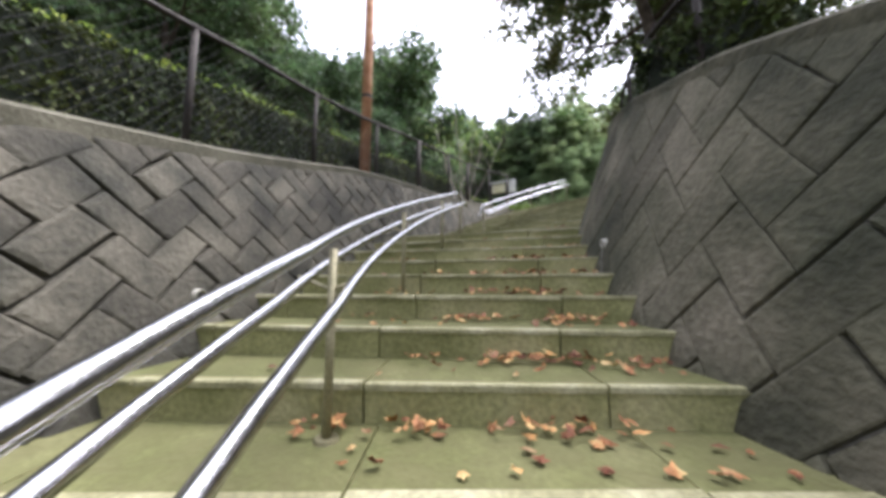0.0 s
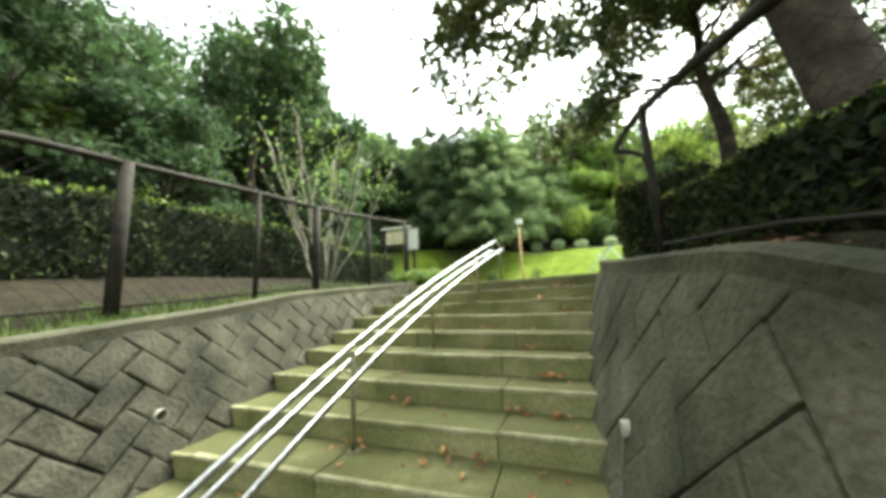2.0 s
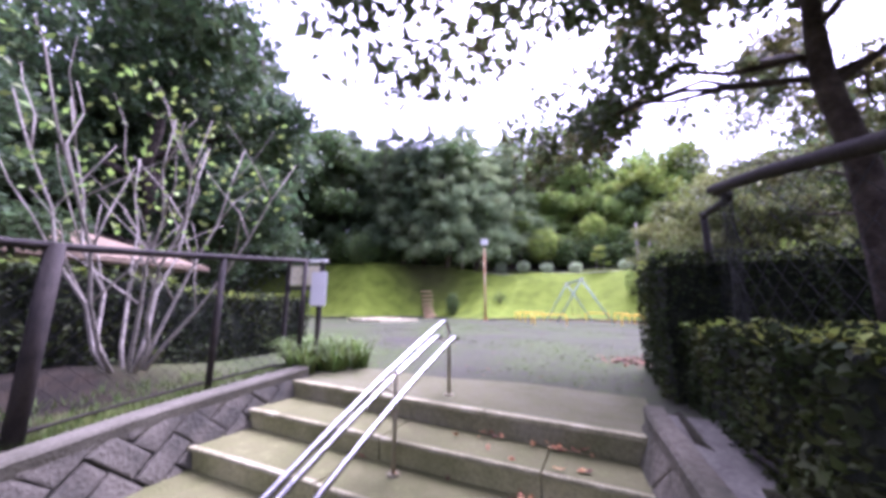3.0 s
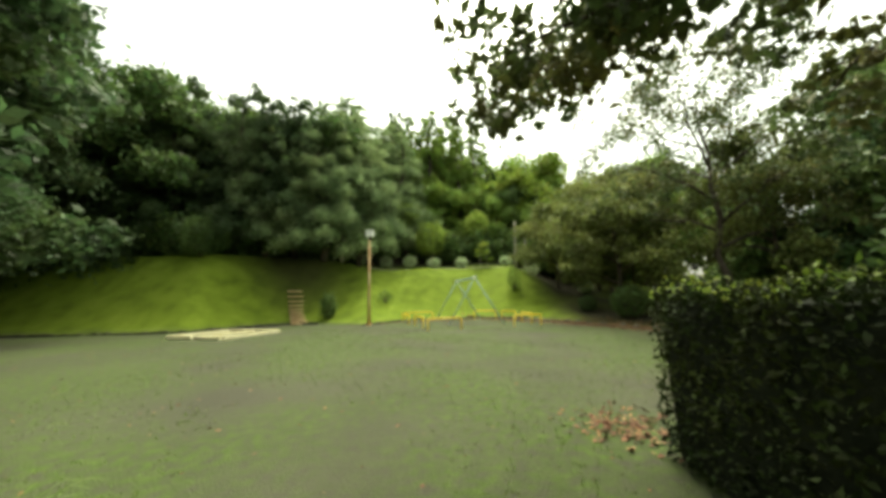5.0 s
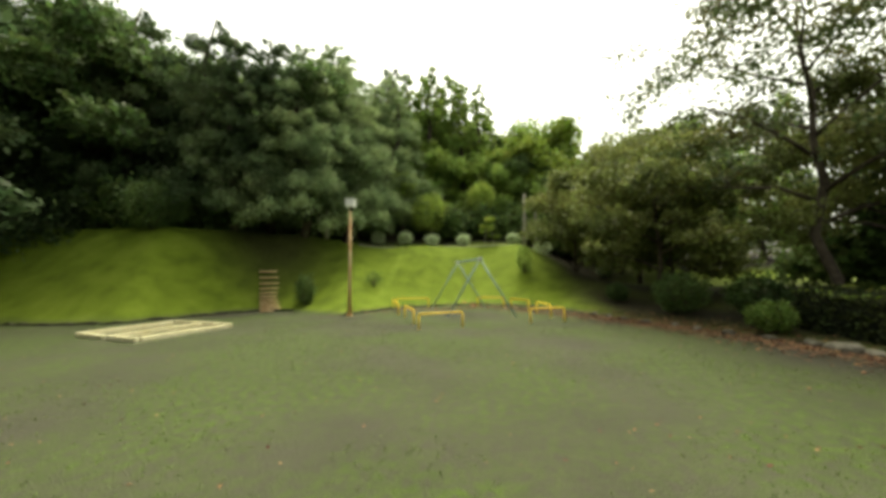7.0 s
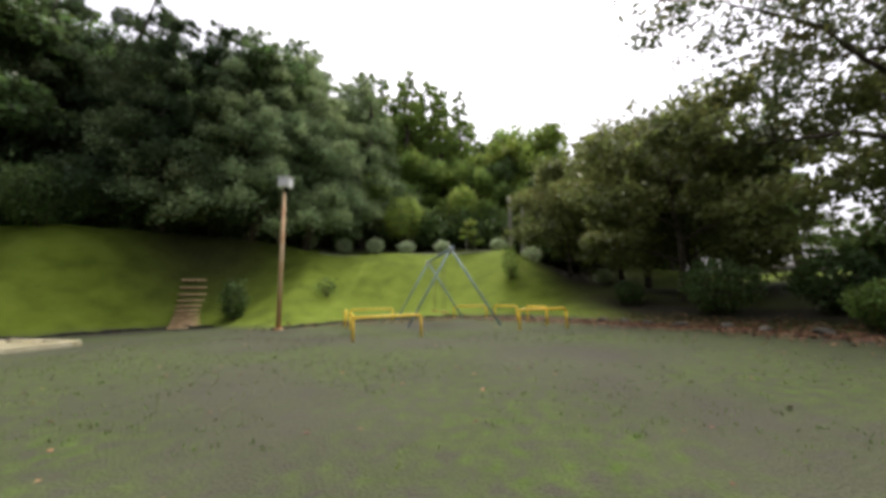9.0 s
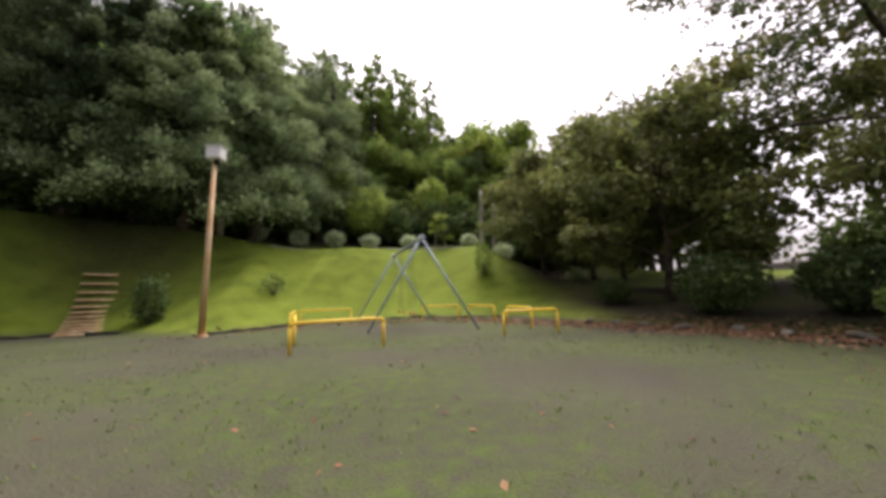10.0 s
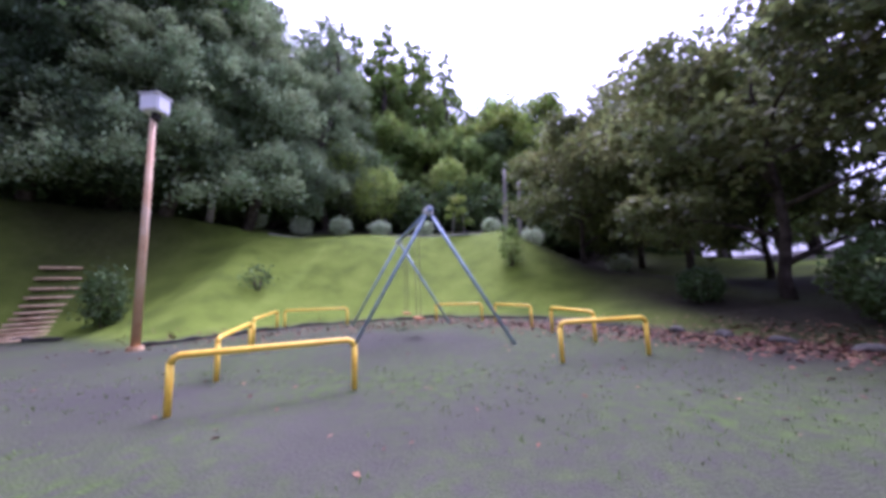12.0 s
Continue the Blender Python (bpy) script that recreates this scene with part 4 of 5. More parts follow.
for x, y in [(-23.5, 19.5), (-27, 5), (-28, 18.5), (-32, 18), (-36, 20), (-29, 2), (-33, 7), (-27, 28), (-34, 28), (-30.5, 22)]:
    planted(bro_a, x, y, wood.uniform(1.15, 1.4), wood.uniform(0, 360))
for x, y, k in [(-11.2, 22.4, 0.95), (-11.5, 27.5, 1.18), (-7.2, 29.5, 1.08), (-9.2, 30.5, 1.05)]:
    planted(con_d, x, y, k, wood.uniform(0, 360))
# the wooded ridge behind the lawn
for i in range(72):
    x, y = -22 + 56 * (i % 18 + wood.random()) / 18, 38.5 + 6.5 * (i // 18) + wood.uniform(-2.5, 2.5)
    k = wood.randrange(9)
    planted([con_b, con_b, bro_b, con_b, bro_c, con_c, bro_b, con_b, bro_c][k], x, y, wood.uniform(0.95, 1.3), wood.uniform(0, 360), wood.uniform(1.0, 1.35))
for x, y, m, k in [(-4.2, 34.8, con_b, 1.5), (-1.4, 35.6, con_b, 1.4), (-2.9, 37.5, con_b, 1.55), (-5.6, 36.5, con_b, 1.5), (-7.4, 35.6, con_b, 1.5), (-8.8, 35.0, con_c, 1.5), (3.2, 36.5, bro_c, 1.0), (6.5, 37.0, bro_c, 1.05), (-6.5, 34.5, bro_b, 0.8), (1.5, 35, bro_b, 0.85), (4.8, 35.8, bro_a, 0.8), (7.5, 34, bro_b, 0.75), (-3.5, 36.5, bro_b, 0.9), (9.5, 36.5, bro_c, 0.9), (12, 33, bro_b, 0.85), (-8.8, 37, bro_a, 0.9), (2.5, 38, con_c, 0.9), (-0.6, 37, con_b, 0.85), (6.2, 38, con_b, 0.95)]:
    planted(m, x, y, k, wood.uniform(0, 360))
# round-topped trees on the crest of the lawn
dome_grey = settle(broadleaf("tall round-topped green tree above the lawn", 8.2, 2.9, 47, LEAF_MID, 11000, 0.22, gaps=40, group="round-topped trees", flatten=0.95, low=0.2, trunk_r=0.14), -3.4, 33.0)
for x, y, k in [(2.6, 33.2, 0.85), (6.0, 33.0, 0.8), (-7.6, 34.0, 1.05)]:
    planted(dome_grey, x, y, k, wood.uniform(0, 360))
# trees behind the left hedge
for x, y, m, k in [(-13, 2.2, bro_d, 1.3), (-10.5, -9, bro_d, 1.15), (-13.5, -12, bro_d, 1.3), (-18.5, 6.5, bro_d, 1.5), (-19, -0.5, bro_d, 1.5), (-17, -7, bro_d, 1.4), (-29.5, 19.5, bro_d, 1.4), (-6.0, -13, bro_d, 1.0), (-8.0, -6.9, bro_e, 0.8), (-11.8, 4.2, bro_e, 0.75), (-23, -5, bro_a, 1.2), (-25, 1, bro_a, 1.2), (-5.2, -8.6, bro_e, 0.75), (-9.3, -3.9, bro_c, 0.7), (-6.9, -2.4, bro_e, 0.6), (-6.4, -4.6, bro_e, 0.66)]:
    planted(m, x, y, k, wood.uniform(0, 360))
# trees east of the park
for x, y, m, k in [(17, 30, bro_a, 1.0), (27, 16, bro_b, 0.9), (15, 30, bro_b, 1.05), (17, 12, bro_a, 0.85), (21, 6, bro_b, 0.9), (14, -6, bro_a, 0.8), (17, -14, bro_a, 0.9), (9.5, -0.5, bro_c, 0.55), (11.5, 3.0, bro_c, 0.6)]:
    planted(m, x, y, k, wood.uniform(0, 360))

# spreading trees on the right of the park
group = "spreading park trees"
maple = settle(broadleaf("spreading green tree with low layered boughs", 6.7, 3.4, 51, LEAF_MAPLE, 16000, 0.2, 0.18, limbs=11, low=0.5, group=group, trunk_r=0.12, gaps=16), 7.4, 16.8)
planted(maple, 8.8, 21.4, 1.1, 130, 1.25)
planted(maple, 11.6, 13.0, 0.74, 260, 1.4)
planted(bro_e, 14.6, 14.0, 0.9, 50)
planted(maple, 9.6, 25.5, 1.2, 40, 1.2)
planted(maple, 9.2, 19.0, 0.72, 200, 1.3)
planted(maple, 6.2, 23.8, 0.95, 300)
cherry = settle(broadleaf("old dark tree with sparse drooping foliage", 11.0, 4.6, 52, LEAF_CHERRY, 15000, 0.15, 0.3, limbs=13, gaps=8, group=group, trunk_r=0.14), 9.35, 12.6)

# the two leaning trees above the steps
settle(broadleaf("leaning dark-barked cherry tree with loose autumn leaves", 6.8, 3.7, 61, LEAF_CHERRY, 40000, 0.135, 0.42, lean=(-0.7, 0.3), limbs=13, gaps=16, trunk_r=0.165, low=0.3, name="cherry_tree", group="cherry trees by the steps", limb_r=0.4), 3.2, -2.35)
settle(broadleaf("slender leaning cherry tree behind the fence", 6.2, 2.5, 67, LEAF_CHERRY, 19000, 0.125, 0.55, lean=(-0.2, 0.4), limbs=9, boughs=[(-2.7, 1.7, 3.3), (-1.9, 3.0, 4.1), (-2.35, 2.4, 3.7), (1.2, 3.3, 3.5), (1.3, 2.4, 3.1), (2.3, 1.6, 3.3), (0.2, 2.6, 4.2)], gaps=9, trunk_r=0.14, low=0.3, name="cherry_tree", group="cherry trees by the steps", limb_r=0.36), 3.25, 0.7)

# dark undergrowth at the wood's edge
bush_rng = random.Random(77)


def thicket(seed, mat, label):
    """A mound of dense undergrowth, ragged at the top."""
    nrg = np.random.default_rng(seed)
    ob = thing("undergrowth", label, "bush", "undergrowth at the wood's edge")
    lumps = nrg.uniform(-1, 1, (9, 3)) * (1.3, 1.3, 0.5) + (0, 0, 1.0)
    pts = lumps[nrg.integers(0, 9, 2600)] + nrg.normal(0, 0.42, (2600, 3))
    pts = pts[pts[:, 2] > 0]
    leaves("foliage", pts, 0.3, mat, nrg, ob)
    bm = bmesh.new()
    for k in range(6):
        tube(bm, [(0.1 * k - 0.3, 0, -0.2), (lumps[k, 0], lumps[k, 1], lumps[k, 2])], [0.05, 0.015], 5)
    part("stem", bm, BARK, ob)
    return ob


thick_a = settle(thicket(201, LEAF_DARK, "dense dark undergrowth below the trees"), -15.5, 24.5)
thick_b = settle(thicket(202, LEAF_MID, "dense green undergrowth below the trees"), 3.0, 32.0)
for i in range(30):
    planted(thick_a if i % 4 else thick_b, -12 + 27 * (i + bush_rng.random()) / 30, 30.8 + bush_rng.uniform(0, 3.5), bush_rng.uniform(0.8, 1.3), bush_rng.uniform(0, 360))
for i in range(26):
    t = i / 25
    planted(thick_a, -30 + 20 * t + bush_rng.uniform(-0.6, 0.6), 19.2 + 7.5 * max(0, t - 0.55) / 0.45 + bush_rng.uniform(0, 3), bush_rng.uniform(0.9, 1.4), bush_rng.uniform(0, 360))
# dark growth beyond the trees on the east side
for x, y, k in [(11.9, 14.4, 0.9), (12.6, 12.6, 1.1), (14, 11.5, 1.3), (15.5, 13.5, 1.4), (17, 15.8, 1.4), (13.6, 9.2, 1.2), (19, 12, 1.6), (21, 17, 1.3)]:
    planted(thick_a, x, y, k, bush_rng.uniform(0, 360))
for x, y, k in [(19, 14, 0.95), (23, 11, 1.0)]:
    planted(bro_a, x, y, k, bush_rng.uniform(0, 360))

# ---- pale many-stemmed shrub behind the fence ----


def stem_tree(x, y):
    rng, nrg = random.Random(71), np.random.default_rng(71)
    ob = thing("shrub_tree", "pale-barked many-stemmed small tree with thin foliage", "tree")
    tips = []
    for k in range(9):
        bm = bmesh.new()
        a = k * 0.74 + rng.uniform(-0.2, 0.2)
        out = rng.uniform(0.5, 1.5)
        end = (math.cos(a) * out, math.sin(a) * out, rng.uniform(2.4, 3.3))
        p = limb_path((math.cos(a) * 0.08, math.sin(a) * 0.08, -0.1), end, -0.15, rng, 6, 0.02)
        tube(bm, p, [0.022 * (1 - 0.7 * i / 6) for i in range(7)], 7)
        for q in range(4):
            s = p[2 + q]
            e = s + Vector((rng.uniform(-0.6, 0.6), rng.uniform(-0.6, 0.6), rng.uniform(0.5, 1.1)))
            tube(bm, limb_path(s, e, 0.05, rng, 3), [0.011, 0.008, 0.005, 0.003], 5)
            tips.append(e)
        tips += [p[5], p[6]]
        part("stem", bm, PALE_BARK, ob, smooth=True)
    tips = np.array([tuple(t) for t in tips])
    pts = tips[nrg.integers(0, len(tips), 1900)] + nrg.normal(0, 0.2, (1900, 3))
    pts = pts[::5]
    leaves("crown", pts, 0.08, LEAF_MID, nrg, ob)
    ob.matrix_basis = pose(x, y, ground_at(x, y) - 0.03)


stem_tree(-2.95, -1.0)

# ---- wooden utility pole ----
pole = thing("utility_pole", "tall orange-brown timber pole behind the wall", "pole", at=(-2.45, -4.9, ground_at(-2.45, -4.9) - 0.2))
part("shaft", pipe([(0, 0, 0), (0.02, 0, 3.5), (0.05, 0.02, 8.0)], [0.125, 0.115, 0.10], 14), POLE_WOOD, pole, smooth=True)
part("band", pipe([(0.012, 0, 2.35), (0.012, 0, 2.43)], 0.124, 14), DARK_IRON, pole)

# ---- notice board and planting by the top of the steps ----
board = thing("notice_board", "low pale notice board between two dark posts", "sign", at=(-3.05, 1.1, ground_at(-3.05, 1.1)), turn=18)
for x in (-0.3, 0.3):
    part("post", box((0.06, 0.06, 1.54), (x, 0, 0.77), 0.008), DARK_IRON, board)
part("crossbar", box((0.76, 0.07, 0.05), (0, 0, 1.55), 0.008), WHITE, board, "pale top bar")
part("crossbar", box((0.54, 0.04, 0.05), (0, 0, 1.1), 0.006), DARK_IRON, board)
part("panel", box((0.52, 0.02, 0.32), (0, 0.004, 1.31), 0.006), SAND_CURB, board, "blank weathered panel")
plate = thing("notice_plate", "narrow blank white notice plate on a dark post", "sign", at=(-1.98, 0.45, ground_at(-1.98, 0.45)), turn=10)
part("post", box((0.05, 0.05, 1.24), (0, 0.036, 0.62), 0.008), DARK_IRON, plate)
part("panel", box((0.24, 0.02, 0.44), (0, 0, 1.04), 0.006), WHITE, plate, "blank white panel")


def strap_plants(x0, y0, rx, ry, clumps, count, seed):
    rng = np.random.default_rng(seed)
    ob = thing("strap_leaf_plants", "clumps of long arching green strap leaves", "plants", at=(x0, y0, 0.0))
    for k in range(clumps):
        cx, cy = rx * math.sin(2.4 * k) * (k / clumps) ** 0.5, ry * math.cos(2.4 * k) * (k / clumps) ** 0.5
        verts, faces = [], []
        for _ in range(count):
            x, y = cx + rng.normal(0, 0.05), cy + rng.normal(0, 0.05)
            a, length, high = rng.uniform(0, 6.28), rng.uniform(0.22, 0.46), rng.uniform(0.26, 0.52)
            ca, sa = math.cos(a), math.sin(a)
            b = len(verts)
            for i in range(5):
                t = i / 4
                w = 0.013 * (1 - t) + 0.002
                px, py, pz = x + ca * length * t, y + sa * length * t, high * (2.2 * t - 1.5 * t * t)
                verts += [(px - sa * w, py + ca * w, pz), (px + sa * w, py - ca * w, pz)]
            faces += [(b + 2 * i, b + 2 * i + 1, b + 2 * i + 3, b + 2 * i + 2) for i in range(4)]
        mesh_object("clump", verts, faces, LEAF_BLADE).parent = ob
    return ob


strap_plants(-2.15, 0.75, 0.55, 0.55, 12, 60, 81)

# ---- shed behind the hedge ----
shed = thing("shed", "low grey shed with a weathered ochre hipped roof", "shed", at=(-10.4, -0.6, 0.15), turn=8)
part("wall", box((4.6, 3.6, 1.7), (0, 0, 0.85), 0.02), PLASTER, shed, "grey plaster wall")
bm = bmesh.new()
eave = [bm.verts.new(v) for v in ((-2.8, -2.3, 1.65), (2.8, -2.3, 1.65), (2.8, 2.3, 1.65), (-2.8, 2.3, 1.65))]
under = [bm.verts.new(v) for v in ((-2.8, -2.3, 1.55), (2.8, -2.3, 1.55), (2.8, 2.3, 1.55), (-2.8, 2.3, 1.55))]
ridge = [bm.verts.new(v) for v in ((-1.0, 0, 2.45), (1.0, 0, 2.45))]
for f in ((eave[0], eave[1], ridge[1], ridge[0]), (eave[1], eave[2], ridge[1]), (eave[2], eave[3], ridge[0], ridge[1]), (eave[3], eave[0], ridge[0]), tuple(under[::-1])):
    bm.faces.new(f)
for i in range(4):
    bm.faces.new((under[i], under[(i + 1) % 4], eave[(i + 1) % 4], eave[i]))
roof = part("roof", bm, ROOF, shed, "weathered ochre hipped roof")
part("door", box((0.04, 0.8, 1.5), (2.31, 0.4, 0.76), 0.005), DARK_IRON, shed)

# ---- park lamp ----
lamp_post = thing("street_lamp", "rust-streaked cream lamp post with a white box head", "lamp", at=(-5.21, 15.75, ground_at(-5.21, 15.75) - 0.05))
part("pole", pipe([(0, 0, 0), (0, 0, 2.2), (0, 0, 4.5)], [0.075, 0.062, 0.05], 12), LAMP_POLE, lamp_post, smooth=True)
part("base_plate", pipe([(0, 0, 0.0), (0, 0, 0.12)], [0.14, 0.12], 12), LAMP_POLE, lamp_post)
head = part("head", box((0.38, 0.30, 0.34), (0.02, 0, 4.76), 0.03), WHITE, lamp_post, "square white lamp head")
part("bracket", box((0.12, 0.12, 0.16), (0.06, 0, 4.52), 0.01), DARK_IRON, head)
part("cap", box((0.42, 0.34, 0.03), (0.02, 0, 4.94), 0.008), WHITE, head)

# ---- swing set ----
near, far = Vector((0.2, 15.25, 0)), Vector((-0.88, 18.6, 0))
axis = (far - near).normalized()
cross = Vector((axis.y, -axis.x, 0))
swing = thing("swing_set", "blue-grey steel A-frame swing with two seats", "swing", at=(near.x, near.y, 0), turn=math.degrees(math.atan2(cross.y, cross.x)))
span = (far - near).length
HIGH = 2.21
part("beam", pipe([(0, -0.15, HIGH), (0, span + 0.15, HIGH)], 0.038, 10), BLUE_GREY, swing, smooth=True)
for y in (0, span):
    for x in (-1.27, 1.27):
        part("leg", pipe([(0, y, HIGH), (x, y - 0.35 * x, -0.08)], 0.027, 10), BLUE_GREY, swing, smooth=True)
    part("joint", pipe([(0, y - 0.08, HIGH), (0, y + 0.08, HIGH)], 0.075, 12), WHITE, swing, "pale clamp")
for y in (span * 0.3, span * 0.7):
    seat = part("seat", box((0.16, 0.46, 0.03), (0, y, 0.36), 0.01), SEAT, swing, "worn orange seat board")
    for d in (-0.2, 0.2):
        part("chain", pipe([(0, y + d, 0.37), (0, y + d * 1.02, HIGH)], 0.007, 5), POST_STEEL, seat)


# ---- yellow guard rails round the swing ----


def guard_rail(a, b, n=2):
    ob = thing("guard_rail", "low yellow tubular guard rail round the swing", "guard rail", "yellow guard rails", at=(a[0], a[1], 0))
    ax = Vector((b[0] - a[0], b[1] - a[1], 0))
    h = 0.46
    u = ax.normalized()
    c = [Vector((0, 0, h - 0.06)), u * 0.02 + Vector((0, 0, h - 0.02)), u * 0.06 + Vector((0, 0, h)), ax - u * 0.06 + Vector((0, 0, h)), ax - u * 0.02 + Vector((0, 0, h - 0.02)), ax + Vector((0, 0, h - 0.06))]
    part("top_bar", pipe(c, 0.027, 10), YELLOW, ob, smooth=True)
    for i in range(n):
        p = ax * (i / (n - 1))
        part("post", pipe([(p.x, p.y, -0.06), (p.x, p.y, h - (0.05 if i in (0, n - 1) else 0))], 0.026, 10), YELLOW, ob, smooth=True)


for a, b in (((-1.70, 12.58), (-0.40, 13.15)), ((1.82, 13.95), (2.98, 14.22)), ((-2.05, 13.56), (-2.75, 15.2)), ((-3.2, 16.0), (-4.1, 18.4)),
             ((-4.0, 18.6), (-2.4, 18.9)), ((0.05, 19.1), (1.3, 18.8)), ((1.6, 18.3), (2.25, 17.2)), ((2.45, 16.4), (2.75, 15.2))):
    guard_rail(a, b)

# ---- sandbox ----
sandbox = thing("sandbox", "low sandbox framed by pale yellow curbs", "sandbox", at=(-9.9, 12.05, 0), turn=-14)
for x, y, lx, ly in ((-0.75, -1.25, 1.46, 0.12), (0.78, -1.25, 1.36, 0.12), (-0.72, 1.25, 1.5, 0.12), (0.8, 1.25, 1.4, 0.12), (-1.44, 0, 0.12, 2.36), (1.44, 0, 0.12, 2.36), (0.1, 0.05, 0.1, 2.3)):
    part("curb", box((lx, ly, 0.2), (x, y, 0.03), 0.025), SAND_CURB, sandbox)
bm = bmesh.new()
bmesh.ops.create_grid(bm, x_segments=14, y_segments=10, size=0.5, matrix=pose(0, 0, 0.03) @ Matrix.Diagonal((2.78, 2.4, 1, 1)))
for v in bm.verts:
    v.co.z += 0.03 * noise.noise(v.co * 1.7)
part("sand_bed", bm, SAND, sandbox)

# ---- log steps up the bank ----
bank_steps = thing("log_steps", "flight of weathered log steps set in the grass bank", "steps", at=(-9.62, 17.45, 0), turn=43)
for i in range(12):
    y = i * 0.24
    wx, wy = -9.62 - 0.682 * y, 17.45 + 0.731 * y
    z = ground_at(wx - 0.07, wy + 0.07) + 0.02
    part("log", pipe([(-0.68 + 0.022 * i, y, z), (0.68 - 0.022 * i, y, z)], 0.036, 10), LOG, bank_steps, smooth=True)
    part("tread", box((1.25 - 0.044 * i, 0.18, 0.05), (0, y + 0.12, z - 0.02), 0.01), EARTH, bank_steps, "packed earth tread")

# ---- round shrubs along the crest ----


def round_shrub(x, y, r, seed, mat, label, category="shrub", group="", tall=1.0, leaf=0.11, count=1500, name="shrub", stem=True, ragged=0.0, lift=0.0):
    rng = np.random.default_rng(seed)
    ob = thing(name, label, category, group, at=(x, y, ground_at(x, y)))
    p = rng.normal(size=(count, 3))
    p /= np.linalg.norm(p, axis=1, keepdims=True)
    lumps = 1 + 0.16 * np.sin(p[:, :1] * 7 + seed) * np.sin(p[:, 1:2] * 6) + rng.normal(0, 0.09, (count, 1))
    p = p * lumps * r * (1, 1, tall * 0.85) * (rng.uniform(0.75, 1, (count, 1)))
    p *= 1 + ragged * np.abs(np.sin(p[:, :1] * 9 / r) * np.sin(p[:, 1:2] * 8 / r)) * rng.uniform(0, 1.6, (count, 1))
    p[:, 2] += r * tall * 0.95 + lift
    leaves("foliage", p[p[:, 2] > 0.02], leaf, mat, rng, ob)
    if stem:
        bm = bmesh.new()
        for k in range(4):
            tube(bm, [(0.04 * math.cos(k * 1.6), 0.04 * math.sin(k * 1.6), -0.1), (r * 0.5 * math.cos(k * 1.6), r * 0.5 * math.sin(k * 1.6), r * tall * 1.1 + lift)], [0.03 + 0.03 * lift, 0.012], 5)
        part("stem", bm, BARK, ob)
    return ob


for i, (x, y, r) in enumerate([(-9.6, 26.0, 0.5), (-7.5, 26.6, 0.55), (-5.5, 27.0, 0.6), (-3.4, 27.3, 0.55), (-1.0, 27.6, 0.55), (2.8, 27.6, 0.5), (4.9, 27.2, 0.6), (8.6, 25.6, 0.5)]):
    round_shrub(x, y, r, 90 + i, LEAF_PALE, "clipped pale green round shrub on the lawn's crest", group="round shrubs on the crest")
round_shrub(-8.5, 18.1, 0.38, 111, LEAF_DARK, "small leafy bush on the grass bank", tall=2.0, leaf=0.12, count=1300, ragged=0.5)
round_shrub(-5.6, 19.9, 0.36, 112, LEAF_DARK, "small twiggy bush on the grass bank", tall=1.1, leaf=0.1, count=260, ragged=0.9)
round_shrub(2.85, 22.4, 0.38, 113, LEAF_MID, "upright young sapling on the bank", tall=2.2, leaf=0.11, count=900, ragged=0.5)
round_shrub(-16.4, 17.35, 1.2, 114, LEAF_DARK, "large dark bush on the grass bank", leaf=0.13, count=5200, tall=1.05, ragged=0.3)
round_shrub(7.4, 11.9, 0.45, 115, LEAF_MID, "low bush beside the border stones", leaf=0.09)
round_shrub(8.3, 13.4, 0.7, 116, LEAF_DARK, "dark low bush under the trees", leaf=0.12, count=2200)
round_shrub(6.9, 14.7, 0.75, 117, LEAF_DARK, "dark low bush under the trees", leaf=0.12, count=2200)
hedge("hedge", [(9.6, 4.2, 0.6), (9.1, 7.5, 0.6), (8.9, 9.6, 0.6), (8.7, 12.2, 0.6)], flat, 0.95, 0.1, 9000, LEAF_HEDGE, "low rough dark hedge at the park edge", 16)
round_shrub(5.9, 17.1, 0.42, 120, LEAF_DARK, "dark low bush under the trees", leaf=0.09, count=1500)

for i, (x, y, r, tall, lift) in enumerate([(-3.85, 29.0, 1.6, 1.12, 0.9), (-6.4, 30.0, 1.5, 1.3, 2.4), (-8.6, 30.6, 1.3, 1.2, 1.0), (0.5, 31.4, 1.2, 1.4, 2.0)]):
    round_shrub(x, y, r, 140 + i, LEAF_LIME, "round-topped yellow-green tree above the lawn", "tree", "round-topped trees", tall, 0.15, 5200, "tree", lift=lift)

# young staked tree on the crest
young = broadleaf("young staked tree with light green leaves", 2.4, 0.75, 131, LEAF_BRIGHT, 1500, 0.13, 0.3, trunk_r=0.03, limbs=6, name="young_tree")
settle(young, 0.95, 27.0)
for x in (-0.35, 0.35):
    part("stake", pipe([(x, 0, -0.1), (x * 0.6, 0, 1.3)], 0.03, 6), PALE_BARK, young, "pale wooden stake")

# bare pale trunks at the wood's edge
for x, y, hh in ((3.8, 29.0, 4.4), (4.75, 29.6, 4.0), (-10.2, 23.6, 4.5)):
    t = thing("bare_trunk", "tall pale bare trunk at the edge of the wood", "tree", "bare trunks", at=(x, y, ground_at(x, y) - 0.1))
    part("trunk", pipe(limb_path((0, 0, 0), (0.15, 0, hh), 0, wood, 5, 0.008), [0.16, 0.15, 0.14, 0.12, 0.1, 0.07], 9), PALE_BARK, t, smooth=True)

# ---- border stones along the right foot of the bank ----


